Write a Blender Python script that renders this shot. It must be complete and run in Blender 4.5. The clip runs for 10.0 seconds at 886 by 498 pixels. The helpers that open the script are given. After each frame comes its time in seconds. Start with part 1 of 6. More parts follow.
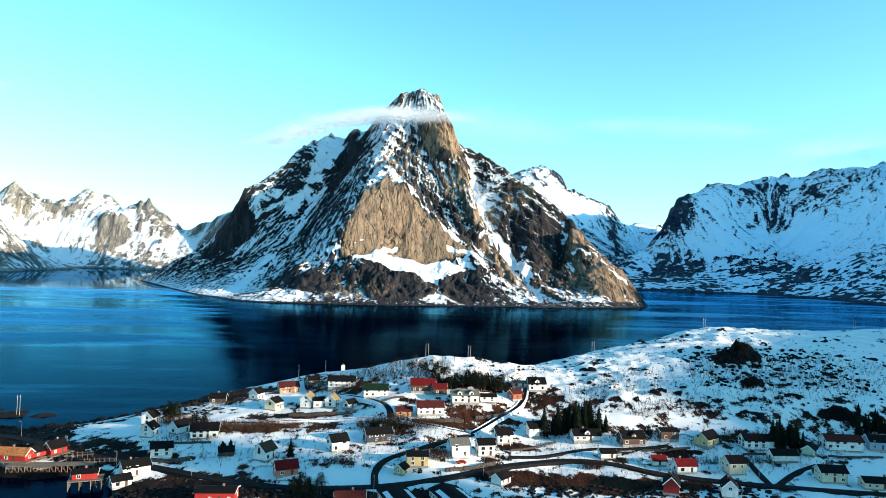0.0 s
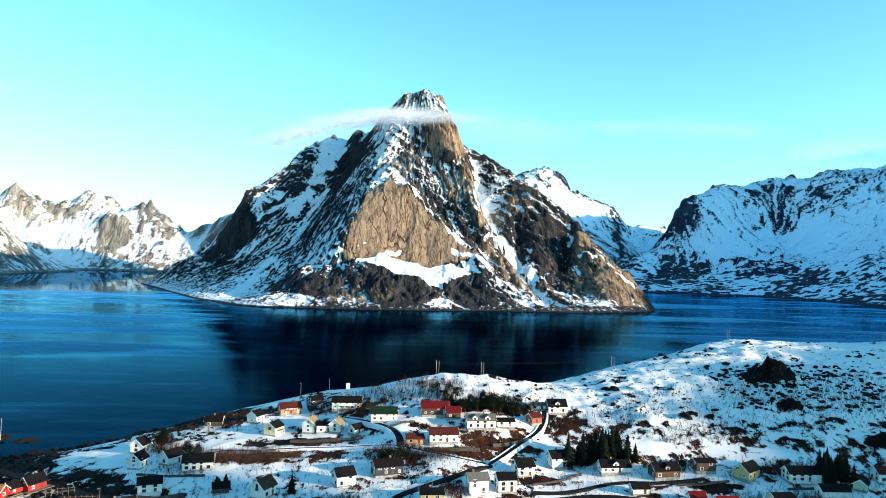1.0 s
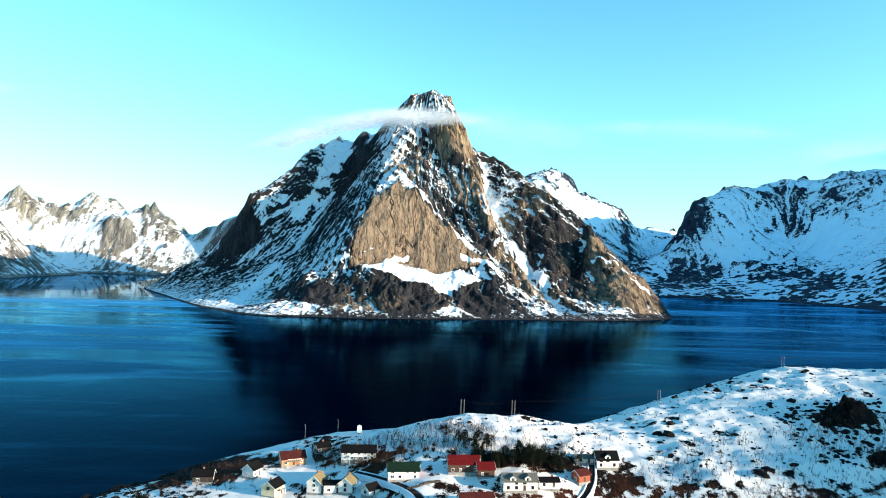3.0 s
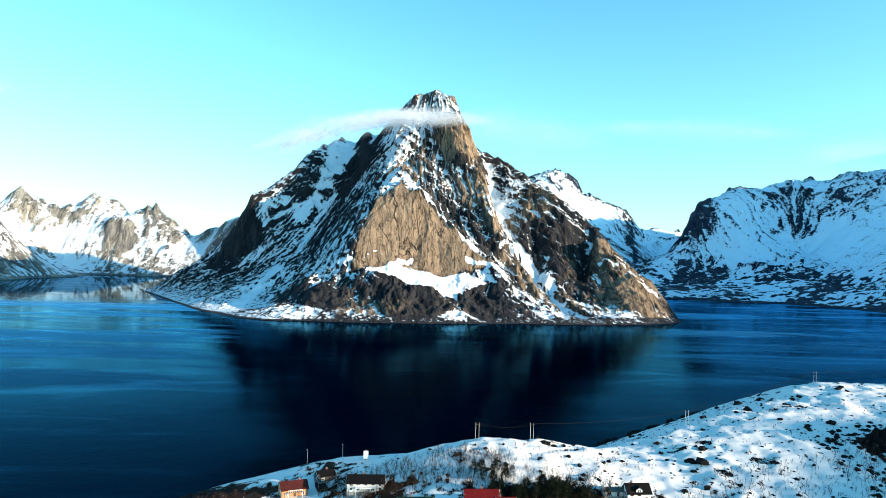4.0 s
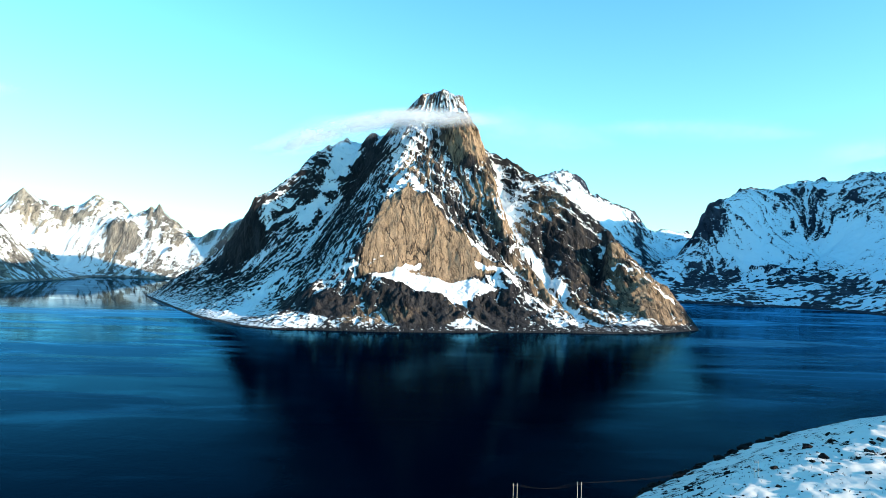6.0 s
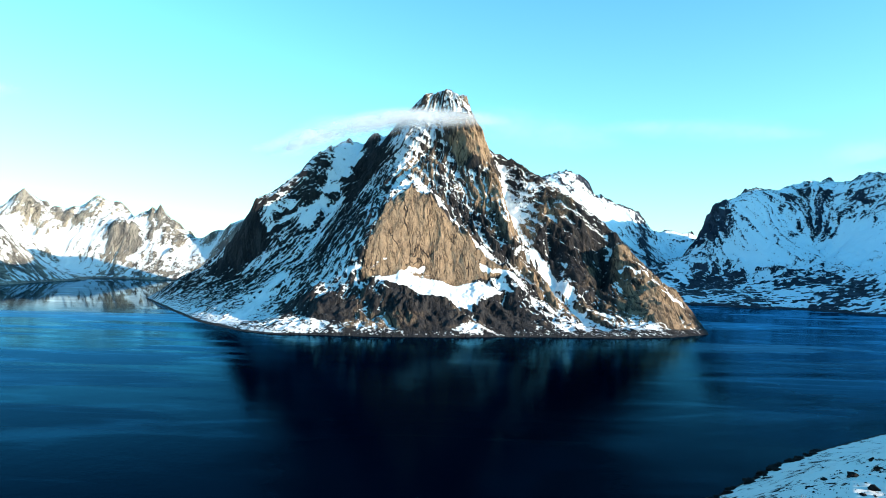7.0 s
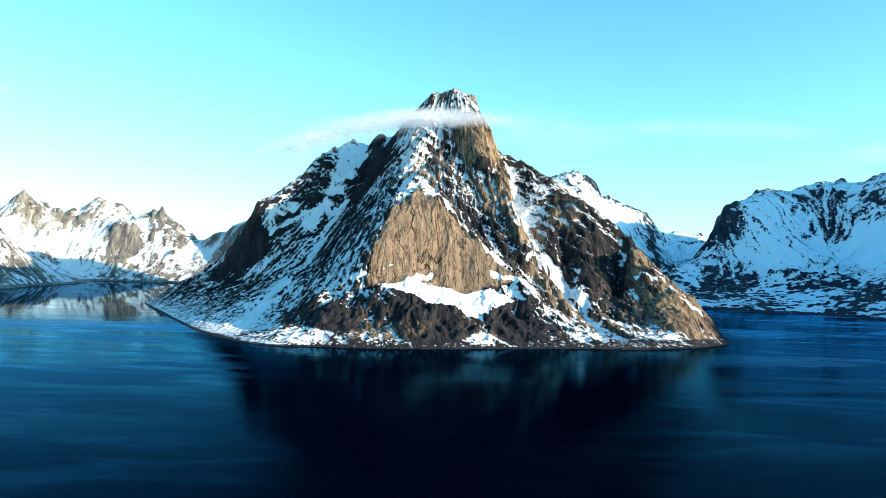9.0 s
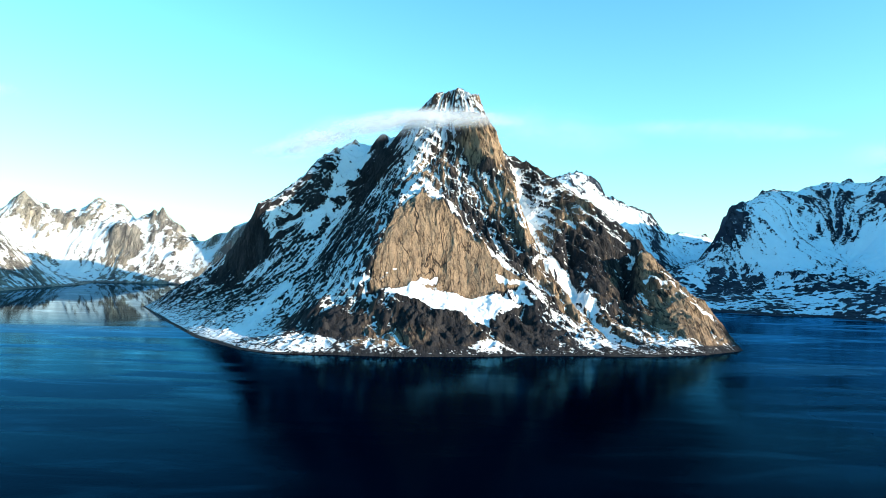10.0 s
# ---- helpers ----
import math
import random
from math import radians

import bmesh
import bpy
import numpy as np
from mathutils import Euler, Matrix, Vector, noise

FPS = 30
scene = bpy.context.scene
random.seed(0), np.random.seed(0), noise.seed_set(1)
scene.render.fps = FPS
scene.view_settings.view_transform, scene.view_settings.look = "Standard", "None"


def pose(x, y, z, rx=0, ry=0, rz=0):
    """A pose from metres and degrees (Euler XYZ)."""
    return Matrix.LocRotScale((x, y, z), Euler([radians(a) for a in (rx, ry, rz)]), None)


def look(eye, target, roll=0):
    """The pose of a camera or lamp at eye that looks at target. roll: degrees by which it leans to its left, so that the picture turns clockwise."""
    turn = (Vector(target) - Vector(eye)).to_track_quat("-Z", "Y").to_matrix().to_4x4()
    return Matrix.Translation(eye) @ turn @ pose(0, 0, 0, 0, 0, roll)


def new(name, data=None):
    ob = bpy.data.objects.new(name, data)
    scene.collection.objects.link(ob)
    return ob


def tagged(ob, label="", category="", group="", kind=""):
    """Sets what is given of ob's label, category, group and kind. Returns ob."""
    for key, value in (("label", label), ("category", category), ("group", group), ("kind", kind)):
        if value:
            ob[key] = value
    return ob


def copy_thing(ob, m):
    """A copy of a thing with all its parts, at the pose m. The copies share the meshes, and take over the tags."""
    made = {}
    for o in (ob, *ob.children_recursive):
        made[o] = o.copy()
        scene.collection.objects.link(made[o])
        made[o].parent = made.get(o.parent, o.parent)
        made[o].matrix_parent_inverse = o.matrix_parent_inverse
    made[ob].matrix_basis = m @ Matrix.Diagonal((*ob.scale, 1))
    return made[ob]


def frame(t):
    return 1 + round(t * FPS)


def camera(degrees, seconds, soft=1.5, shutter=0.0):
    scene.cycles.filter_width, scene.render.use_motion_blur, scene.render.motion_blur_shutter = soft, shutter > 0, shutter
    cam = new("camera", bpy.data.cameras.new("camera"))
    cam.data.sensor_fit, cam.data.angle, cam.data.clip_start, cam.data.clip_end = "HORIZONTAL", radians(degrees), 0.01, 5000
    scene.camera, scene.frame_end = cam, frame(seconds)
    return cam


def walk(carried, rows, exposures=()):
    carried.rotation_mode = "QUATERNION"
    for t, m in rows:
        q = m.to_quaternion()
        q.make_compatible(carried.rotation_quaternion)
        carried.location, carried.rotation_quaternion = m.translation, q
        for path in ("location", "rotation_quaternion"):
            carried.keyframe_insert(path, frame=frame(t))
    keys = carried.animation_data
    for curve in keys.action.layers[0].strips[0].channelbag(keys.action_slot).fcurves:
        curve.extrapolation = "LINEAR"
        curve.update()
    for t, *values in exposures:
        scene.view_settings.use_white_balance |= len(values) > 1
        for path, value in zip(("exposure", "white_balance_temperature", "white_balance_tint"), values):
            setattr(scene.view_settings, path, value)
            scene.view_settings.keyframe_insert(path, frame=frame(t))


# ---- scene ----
cam = camera(66.03, 10.0, soft=0.45)
walk(cam, [
    (0.0, look((-0.00, -0.00, 92.53), (14.20, 999.65, 114.82), 1.739)),
    (0.5, look((-2.78, 13.84, 95.74), (9.91, 1013.50, 118.55), 1.734)),
    (1.0, look((-5.52, 27.59, 98.88), (5.54, 1027.26, 122.17), 1.729)),
    (1.5, look((-8.23, 41.26, 101.93), (1.14, 1040.93, 125.66), 1.724)),
    (2.0, look((-10.92, 54.85, 104.91), (-3.29, 1054.53, 129.03), 1.719)),
    (2.5, look((-13.59, 68.39, 107.83), (-7.73, 1068.07, 132.30), 1.714)),
    (3.0, look((-16.24, 81.88, 110.71), (-12.15, 1081.56, 135.47), 1.710)),
    (3.5, look((-18.90, 95.36, 113.55), (-16.55, 1095.05, 138.56), 1.705)),
    (4.0, look((-21.56, 108.87, 116.36), (-20.92, 1108.55, 141.58), 1.700)),
    (4.5, look((-24.25, 122.44, 119.18), (-25.26, 1122.12, 144.55), 1.695)),
    (5.0, look((-26.96, 136.13, 122.02), (-29.58, 1135.80, 147.50), 1.690)),
    (5.5, look((-29.73, 149.97, 124.89), (-33.88, 1149.64, 150.44), 1.685)),
    (6.0, look((-32.55, 164.04, 127.82), (-38.16, 1163.70, 153.41), 1.680)),
    (6.5, look((-35.46, 178.41, 130.84), (-42.46, 1178.05, 156.43), 1.675)),
    (7.0, look((-38.47, 193.13, 133.97), (-46.77, 1192.77, 159.54), 1.671)),
    (7.5, look((-41.59, 208.29, 137.25), (-51.13, 1207.92, 162.76), 1.666)),
    (8.0, look((-44.84, 223.98, 140.69), (-55.57, 1223.60, 166.15), 1.661)),
    (8.5, look((-48.26, 240.29, 144.34), (-60.12, 1239.90, 169.73), 1.656)),
    (9.0, look((-51.86, 257.31, 148.22), (-64.80, 1256.91, 173.55), 1.651)),
    (9.5, look((-55.67, 275.15, 152.38), (-69.67, 1274.74, 177.65), 1.646)),
    (10.0, look((-59.71, 293.92, 156.84), (-74.76, 1293.49, 182.09), 1.641)),
])

# ---------------------------------------------------------------- light
SUN_AZ, SUN_EL = radians(114.0), radians(12.5)
world = bpy.data.worlds.new("world")
scene.world = world
world.use_nodes = True
wn, wl = world.node_tree.nodes, world.node_tree.links
sky = wn.new("ShaderNodeTexSky")
sky.sky_type, sky.sun_disc = "NISHITA", False
sky.sun_elevation, sky.sun_rotation = SUN_EL, SUN_AZ
sky.air_density, sky.dust_density, sky.ozone_density = 1.0, 0.6, 3.2
tone = wn.new("ShaderNodeMix")
tone.data_type, tone.blend_type = "RGBA", "MULTIPLY"
tone.inputs[0].default_value = 1.0
above = wn.new("ShaderNodeSeparateXYZ")
wl.new(wn.new("ShaderNodeTexCoord").outputs["Generated"], above.inputs[0])
haze = wn.new("ShaderNodeMapRange")
haze.interpolation_type = "SMOOTHSTEP"
haze.inputs["From Min"].default_value, haze.inputs["From Max"].default_value = 0.0, 1.0
wl.new(above.outputs["Z"], haze.inputs["Value"])
clear = wn.new("ShaderNodeMix")
clear.data_type = "RGBA"
clear.inputs[6].default_value, clear.inputs[7].default_value = (0.75, 1.12, 1.05, 1), (0.2, 0.96, 1.02, 1)
wl.new(haze.outputs[0], clear.inputs[0])
wl.new(clear.outputs[2], tone.inputs[7])
wl.new(sky.outputs[0], tone.inputs[6])
wl.new(tone.outputs[2], wn["Background"].inputs[0])
wn["Background"].inputs[1].default_value = 0.157
to_sun = Vector((math.sin(SUN_AZ) * math.cos(SUN_EL), math.cos(SUN_AZ) * math.cos(SUN_EL), math.sin(SUN_EL)))
sun = new("sun", bpy.data.lights.new("sun", "SUN"))
sun.data.energy, sun.data.angle, sun.data.color = 5.0, radians(0.5), (1.0, 0.83, 0.62)
sun.matrix_world = look(to_sun * 800, (0, 0, 0))
scene.view_settings.exposure = 1.4


# ---------------------------------------------------------------- numbers
def lattice(ix, iy, seed):
    h = (ix.astype(np.int64) * 374761393 + iy.astype(np.int64) * 668265263 + seed * 2147483647) & 0xFFFFFFFF
    h = ((h ^ (h >> 13)) * 1274126177) & 0xFFFFFFFF
    return ((h ^ (h >> 16)) & 0xFFFF) / 65535.0 * 2 * np.pi


def perlin(x, y, seed=0):
    ix, iy = np.floor(x), np.floor(y)
    fx, fy = x - ix, y - iy
    u, v = fx * fx * fx * (fx * (fx * 6 - 15) + 10), fy * fy * fy * (fy * (fy * 6 - 15) + 10)

    def corner(a, b):
        g = lattice(ix + a, iy + b, seed)
        return np.cos(g) * (fx - a) + np.sin(g) * (fy - b)
    lo = corner(0, 0) * (1 - u) + corner(1, 0) * u
    hi = corner(0, 1) * (1 - u) + corner(1, 1) * u
    return (lo * (1 - v) + hi * v) * 1.4


def fbm(x, y, size, octaves=4, seed=0, gain=0.5):
    total, amp = 0.0, 1.0
    for k in range(octaves):
        total = total + amp * perlin(x / size + 17.3 * k, y / size - 9.1 * k, seed + k)
        size, amp = size / 2.03, amp * gain
    return total


def ridged(x, y, size, octaves=4, seed=0, gain=0.5):
    total, amp = 0.0, 1.0
    for k in range(octaves):
        total = total + amp * (1 - 2 * np.abs(perlin(x / size + 7.7 * k, y / size + 3.9 * k, seed + k)))
        size, amp = size / 2.1, amp * gain
    return total


def smooth(a, b, v):
    w = np.clip((v - a) / (b - a), 0, 1)
    return w * w * (3 - 2 * w)


def dense(line, step):
    out = []
    for a, b in zip(line, line[1:]):
        n = max(1, int(math.dist(a, b) / step))
        out += [tuple(a[i] + (b[i] - a[i]) * k / n for i in range(len(a))) for k in range(n)]
    return out + [line[-1]]


def spread(lines, step, x, y):
    """A surface stretched over ridge, gully and shore lines."""
    pts = np.array([p for line in lines for p in dense(line, step)], float)
    pts += np.random.default_rng(4).normal(0, 0.05, pts.shape)
    xy, z, n = pts[:, :2], pts[:, 2], len(pts)
    d = np.sqrt(((xy[:, None] - xy[None]) ** 2).sum(2))
    m = np.zeros((n + 3, n + 3))
    m[:n, :n], m[:n, n], m[:n, n + 1:], m[n, :n], m[n + 1:, :n] = d, 1, xy / 1000, 1, xy.T / 1000
    w = np.linalg.solve(m + np.diag([0.4] * n + [0] * 3), np.concatenate([z, [0, 0, 0]]))
    shape, x, y = x.shape, x.ravel(), y.ravel()
    out = w[n] + w[n + 1] * x / 1000 + w[n + 2] * y / 1000
    for k in range(n):
        out += w[k] * np.hypot(x - xy[k, 0], y - xy[k, 1])
    return out.reshape(shape)


def near(line, x, y):
    """Distance to a line on the plan."""
    best = np.full(x.shape, 1e9)
    for (ax, ay, *_), (bx, by, *_) in zip(line, line[1:]):
        dx, dy = bx - ax, by - ay
        k = np.clip(((x - ax) * dx + (y - ay) * dy) / (dx * dx + dy * dy + 1e-9), 0, 1)
        best = np.minimum(best, np.hypot(x - ax - k * dx, y - ay - k * dy))
    return best


def inside(poly, x, y):
    hit = np.zeros(x.shape, bool)
    for (ax, ay, *_), (bx, by, *_) in zip(poly, poly[1:] + poly[:1]):
        if ay != by:
            hit ^= ((ay > y) != (by > y)) & (x < (bx - ax) * (y - ay) / (by - ay) + ax)
    return hit


def along(line, x, y):
    """Distance to a line on the plan, and how far along it the nearest point lies."""
    best, place, run = np.full(x.shape, 1e9), np.zeros(x.shape), 0.0
    for (ax, ay, *_), (bx, by, *_) in zip(line, line[1:]):
        dx, dy = bx - ax, by - ay
        k = np.clip(((x - ax) * dx + (y - ay) * dy) / (dx * dx + dy * dy + 1e-9), 0, 1)
        d = np.hypot(x - ax - k * dx, y - ay - k * dy)
        place = np.where(d < best, run + k * math.hypot(dx, dy), place)
        best = np.minimum(best, d)
        run += math.hypot(dx, dy)
    return best, place


def blur(z, n):
    """The mean over a square of 2n + 1 cells."""
    for axis in (0, 1):
        wide = [(0, 0), (0, 0)]
        wide[axis] = (n + 1, n)
        total = np.cumsum(np.pad(np.asarray(z, float), wide, mode="edge"), axis)
        first, last = [slice(None)] * 2, [slice(None)] * 2
        first[axis], last[axis] = slice(0, -2 * n - 1), slice(2 * n + 1, None)
        z = (total[tuple(last)] - total[tuple(first)]) / (2 * n + 1)
    return z


def slope_of(z, xs, ys):
    gy, gx = np.gradient(z, ys, xs)
    return np.hypot(gx, gy)


def sheet(name, xs, ys, z, material, floor=-4.0, only=None, **layers):
    """A height field as a mesh, without what lies deep under water."""
    ny, nx = z.shape
    gx, gy = np.meshgrid(xs, ys)
    idx = np.arange(nx * ny).reshape(ny, nx)
    quads = np.stack([idx[:-1, :-1], idx[:-1, 1:], idx[1:, 1:], idx[1:, :-1]], -1).reshape(-1, 4)
    zq = z.ravel()[quads]
    keep = zq.max(1) > floor
    if only is not None:
        keep &= only[:-1, :-1].ravel()
    quads = quads[keep]
    used = np.unique(quads)
    back = np.zeros(nx * ny, np.int64)
    back[used] = np.arange(len(used))
    co = np.stack([gx.ravel(), gy.ravel(), z.ravel()], 1)[used]
    me = bpy.data.meshes.new(name)
    me.vertices.add(len(co))
    me.vertices.foreach_set("co", co.astype(np.float32).ravel())
    me.loops.add(quads.size)
    me.loops.foreach_set("vertex_index", back[quads].astype(np.int32).ravel())
    me.polygons.add(len(quads))
    me.polygons.foreach_set("loop_start", np.arange(0, quads.size, 4, dtype=np.int32))
    me.polygons.foreach_set("use_smooth", np.ones(len(quads), bool))
    me.update(calc_edges=True)
    for key, value in layers.items():
        at = me.attributes.new(key, "FLOAT", "POINT")
        at.data.foreach_set("value", value.ravel()[used].astype(np.float32))
    me.materials.append(material)
    return new(name, me)


# ---------------------------------------------------------------- materials
class Mat:
    """A node material under construction."""

    def __init__(self, name, rough=0.8, color=(0.5, 0.5, 0.5), metal=0.0, spec=0.5):
        self.m = bpy.data.materials.new(name)
        self.m.use_nodes = True
        self.t = self.m.node_tree
        self.b = self.t.nodes["Principled BSDF"]
        self.put(self.b, "Roughness", rough)
        self.put(self.b, "Base Color", (*color, 1))
        self.put(self.b, "Metallic", metal)
        self.put(self.b, "Specular IOR Level", spec)

    def put(self, node, key, value):
        if isinstance(value, bpy.types.NodeSocket):
            self.t.links.new(value, node.inputs[key])
        else:
            node.inputs[key].default_value = value

    def node(self, kind, out=0, props=None, **ins):
        n = self.t.nodes.new("ShaderNode" + kind)
        if props:
            if "operation" in props:
                n.operation = props["operation"]
            if "interpolation_type" in props:
                n.interpolation_type = props["interpolation_type"]
            if "data_type" in props:
                n.data_type = props["data_type"]
        for k, v in ins.items():
            self.put(n, int(k[1:]) if k[0] == "i" and k[1:].isdigit() else k.replace("_", " "), v)
        return n.outputs[out]

    def coords(self, scale=(1, 1, 1), which="Position"):
        if which == "Position":
            src = self.t.nodes.new("ShaderNodeNewGeometry").outputs["Position"]
        else:
            src = self.t.nodes.new("ShaderNodeTexCoord").outputs[which]
        return self.node("VectorMath", props={"operation": "MULTIPLY"}, i0=src, i1=scale)

    def noise(self, scale, detail=4.0, rough=0.55, stretch=(1, 1, 1), which="Position", distort=0.0):
        return self.node("TexNoise", Vector=self.coords(stretch, which), Scale=scale, Detail=detail, Roughness=rough, Distortion=distort)

    def ramp(self, value, a, b, lo=0.0, hi=1.0):
        return self.node("MapRange", props={"interpolation_type": "SMOOTHSTEP"}, i0=value, i1=a, i2=b, i3=lo, i4=hi)

    def math(self, op, a, b=0.0):
        return self.node("Math", props={"operation": op}, i0=a, i1=b)

    def mix(self, fac, a, b):
        return self.node("Mix", 2, {"data_type": "RGBA"}, i0=fac, i6=a if isinstance(a, bpy.types.NodeSocket) else (*a, 1), i7=b if isinstance(b, bpy.types.NodeSocket) else (*b, 1))

    def layer(self, name):
        n = self.t.nodes.new("ShaderNodeAttribute")
        n.attribute_name = name
        return n.outputs["Fac"]

    def bump(self, height, strength, distance):
        self.put(self.b, "Normal", self.node("Bump", Height=height, Strength=strength, Distance=distance))


def alpine(name, dark, mid, tan, grain=1.0, snow=(0.6, 0.65, 0.69), radial=False, gloss=0.2):
    """Bare rock under patchy snow; the layers snow and warm say where."""
    m = Mat(name, 0.85, spec=gloss)

    def tilted(scale, detail, rough, stretch, lean, distort):
        at = m.node("Mapping", Vector=m.coords((1, 1, 1)), Rotation=(0.0, lean, 0.0))
        at = m.node("VectorMath", props={"operation": "MULTIPLY"}, i0=at, i1=stretch)
        return m.node("TexNoise", Vector=at, Scale=scale / grain, Detail=detail, Roughness=rough, Distortion=distort)

    streak = tilted(0.06, 7, 0.62, (1, 0.4, 0.2), 0.18, 0.35)
    fine = m.noise(0.3 / grain, 5, 0.7, (1, 1, 0.5))
    crack = tilted(0.055, 5, 0.6, (1.2, 0.3, 0.14), 0.1, 0.35)
    crack = m.ramp(m.math("ABSOLUTE", m.math("SUBTRACT", crack, 0.5)), 0.0, 0.03)
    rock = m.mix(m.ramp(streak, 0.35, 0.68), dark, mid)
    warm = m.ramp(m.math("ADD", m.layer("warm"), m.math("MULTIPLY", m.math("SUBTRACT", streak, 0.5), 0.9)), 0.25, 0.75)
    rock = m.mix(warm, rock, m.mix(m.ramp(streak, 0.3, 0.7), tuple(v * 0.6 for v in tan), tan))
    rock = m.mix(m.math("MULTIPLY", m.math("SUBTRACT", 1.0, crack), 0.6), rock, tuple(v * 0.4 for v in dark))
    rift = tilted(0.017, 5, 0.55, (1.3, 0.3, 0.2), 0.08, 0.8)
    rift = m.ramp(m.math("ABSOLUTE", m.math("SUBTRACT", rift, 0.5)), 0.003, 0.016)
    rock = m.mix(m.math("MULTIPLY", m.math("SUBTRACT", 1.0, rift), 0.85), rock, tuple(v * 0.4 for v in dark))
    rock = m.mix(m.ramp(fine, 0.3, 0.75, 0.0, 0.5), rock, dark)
    if radial:
        run = m.node("CombineXYZ", X=m.layer("fall_u"), Y=m.math("MULTIPLY", m.layer("fall_v"), 0.16))
        flow = m.node("TexNoise", Vector=run, Scale=0.11, Detail=7.0, Roughness=0.66, Distortion=0.35)
        thread = m.node("TexNoise", Vector=run, Scale=0.34, Detail=4.0, Roughness=0.65, Distortion=0.5)
    else:
        flow = m.noise(0.1 / grain, 6, 0.6, (1, 0.3, 0.25), distort=0.4)
        thread = m.noise(0.3 / grain, 4, 0.65, (1, 0.6, 0.35), distort=0.5)
    edge = m.math("ADD", m.layer("snow"), m.math("MULTIPLY", m.math("SUBTRACT", m.noise(0.12 / grain, 5, 0.6), 0.5), 0.4))
    edge = m.math("ADD", edge, m.math("MULTIPLY", m.math("SUBTRACT", flow, 0.5), 0.6))
    edge = m.math("ADD", edge, m.math("MULTIPLY", m.math("SUBTRACT", thread, 0.5), 0.6))
    edge = m.math("ADD", edge, m.math("MULTIPLY", m.math("SUBTRACT", fine, 0.5), 0.4))
    ledge = tilted(0.26, 4, 0.62, (0.22, 0.35, 1.0), -0.55, 0.6)
    if radial:
        side = m.layer("side")
        slant = tilted(0.2, 5, 0.62, (0.16, 0.35, 1.0), 0.85, 0.6)
        ledge = m.math("ADD", m.math("MULTIPLY", slant, side), m.math("MULTIPLY", ledge, m.math("SUBTRACT", 1.0, side)))
    edge = m.math("ADD", edge, m.math("MULTIPLY", m.math("SUBTRACT", ledge, 0.5), 0.75 if radial else 0.35))
    if grain > 0.5:
        grit = m.noise(0.17 / grain, 3, 0.62, (1.0, 1.0, 1.3), distort=0.5)
        edge = m.math("ADD", edge, m.math("MULTIPLY", m.math("SUBTRACT", grit, 0.5), 1.05 if radial else 1.5))
    cover = m.ramp(edge, 0.46, 0.54)
    white = m.mix(m.noise(0.02, 3), tuple(v * k for v, k in zip(snow, (0.86, 0.9, 0.93))), snow)
    m.put(m.b, "Base Color", m.mix(cover, rock, white))
    m.put(m.b, "Roughness", m.ramp(cover, 0, 1, 0.85, 0.6))
    relief = m.math("ADD", m.math("MULTIPLY", streak, 1.0), m.math("ADD", m.math("MULTIPLY", fine, 0.5), m.math("ADD", m.math("MULTIPLY", crack, 0.35), m.math("MULTIPLY", rift, 0.5))))
    relief = m.math("MULTIPLY", relief, m.math("SUBTRACT", 1.02, cover))
    m.bump(relief, 1.0, 6.0 * grain)
    return m.m


# the near-black tones stand in for shade on the west flank
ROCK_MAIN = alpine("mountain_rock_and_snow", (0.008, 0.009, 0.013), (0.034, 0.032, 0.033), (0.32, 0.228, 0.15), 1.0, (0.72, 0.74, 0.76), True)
# blue of distance haze and shade is mixed into this rock and snow
ROCK_FAR = alpine("haze_blue_rock_and_snow", (0.008, 0.014, 0.03), (0.022, 0.033, 0.06), (0.05, 0.06, 0.085), 1.9, (0.7, 0.8, 0.86))
ROCK_WEST = alpine("grey_rock_and_snow", (0.09, 0.09, 0.09), (0.27, 0.255, 0.225), (0.4, 0.36, 0.29), 1.8, (0.68, 0.72, 0.74))
ROCK_HILL = alpine("hill_snow_and_heather", (0.0035, 0.0033, 0.0035), (0.013, 0.0095, 0.008), (0.075, 0.026, 0.013), 0.16, (0.72, 0.67, 0.625), False, 0.05)

w = Mat("fjord_water", 0.9, (0.0, 0.0008, 0.0045), spec=0.0)
streaks = w.ramp(w.noise(0.004, 5, 0.6, (0.35, 1.4, 1), distort=0.8), 0.42, 0.62)
swell = w.math("ADD", w.noise(0.35, 4, 0.6), w.math("MULTIPLY", w.noise(0.06, 3, 0.5), 1.5))
where = w.t.nodes.new("ShaderNodeSeparateXYZ")
w.put(where, 0, w.coords())
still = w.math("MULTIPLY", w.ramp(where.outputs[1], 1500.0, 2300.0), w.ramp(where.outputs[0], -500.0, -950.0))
open_water = w.math("SUBTRACT", 1.0, still)
w.put(w.b, "Normal", w.node("Bump", Height=swell, Strength=w.ramp(open_water, 0, 1, 0.015, 0.12), Distance=0.6))
ripple = w.b.inputs["Normal"].links[0].from_socket
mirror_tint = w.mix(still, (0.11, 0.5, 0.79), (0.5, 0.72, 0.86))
# brighter sheen painted in streaks by scaling up the reflection
sheen_gain = w.ramp(w.noise(0.011, 6, 0.62, (0.35, 1.2, 1), distort=1.6), 0.48, 0.72, 1.0, 1.75)
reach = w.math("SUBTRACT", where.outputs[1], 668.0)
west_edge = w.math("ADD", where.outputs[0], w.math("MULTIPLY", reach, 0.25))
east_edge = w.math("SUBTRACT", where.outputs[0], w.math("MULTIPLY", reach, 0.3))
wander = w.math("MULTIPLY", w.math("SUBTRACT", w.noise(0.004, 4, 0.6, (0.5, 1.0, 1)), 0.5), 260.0)
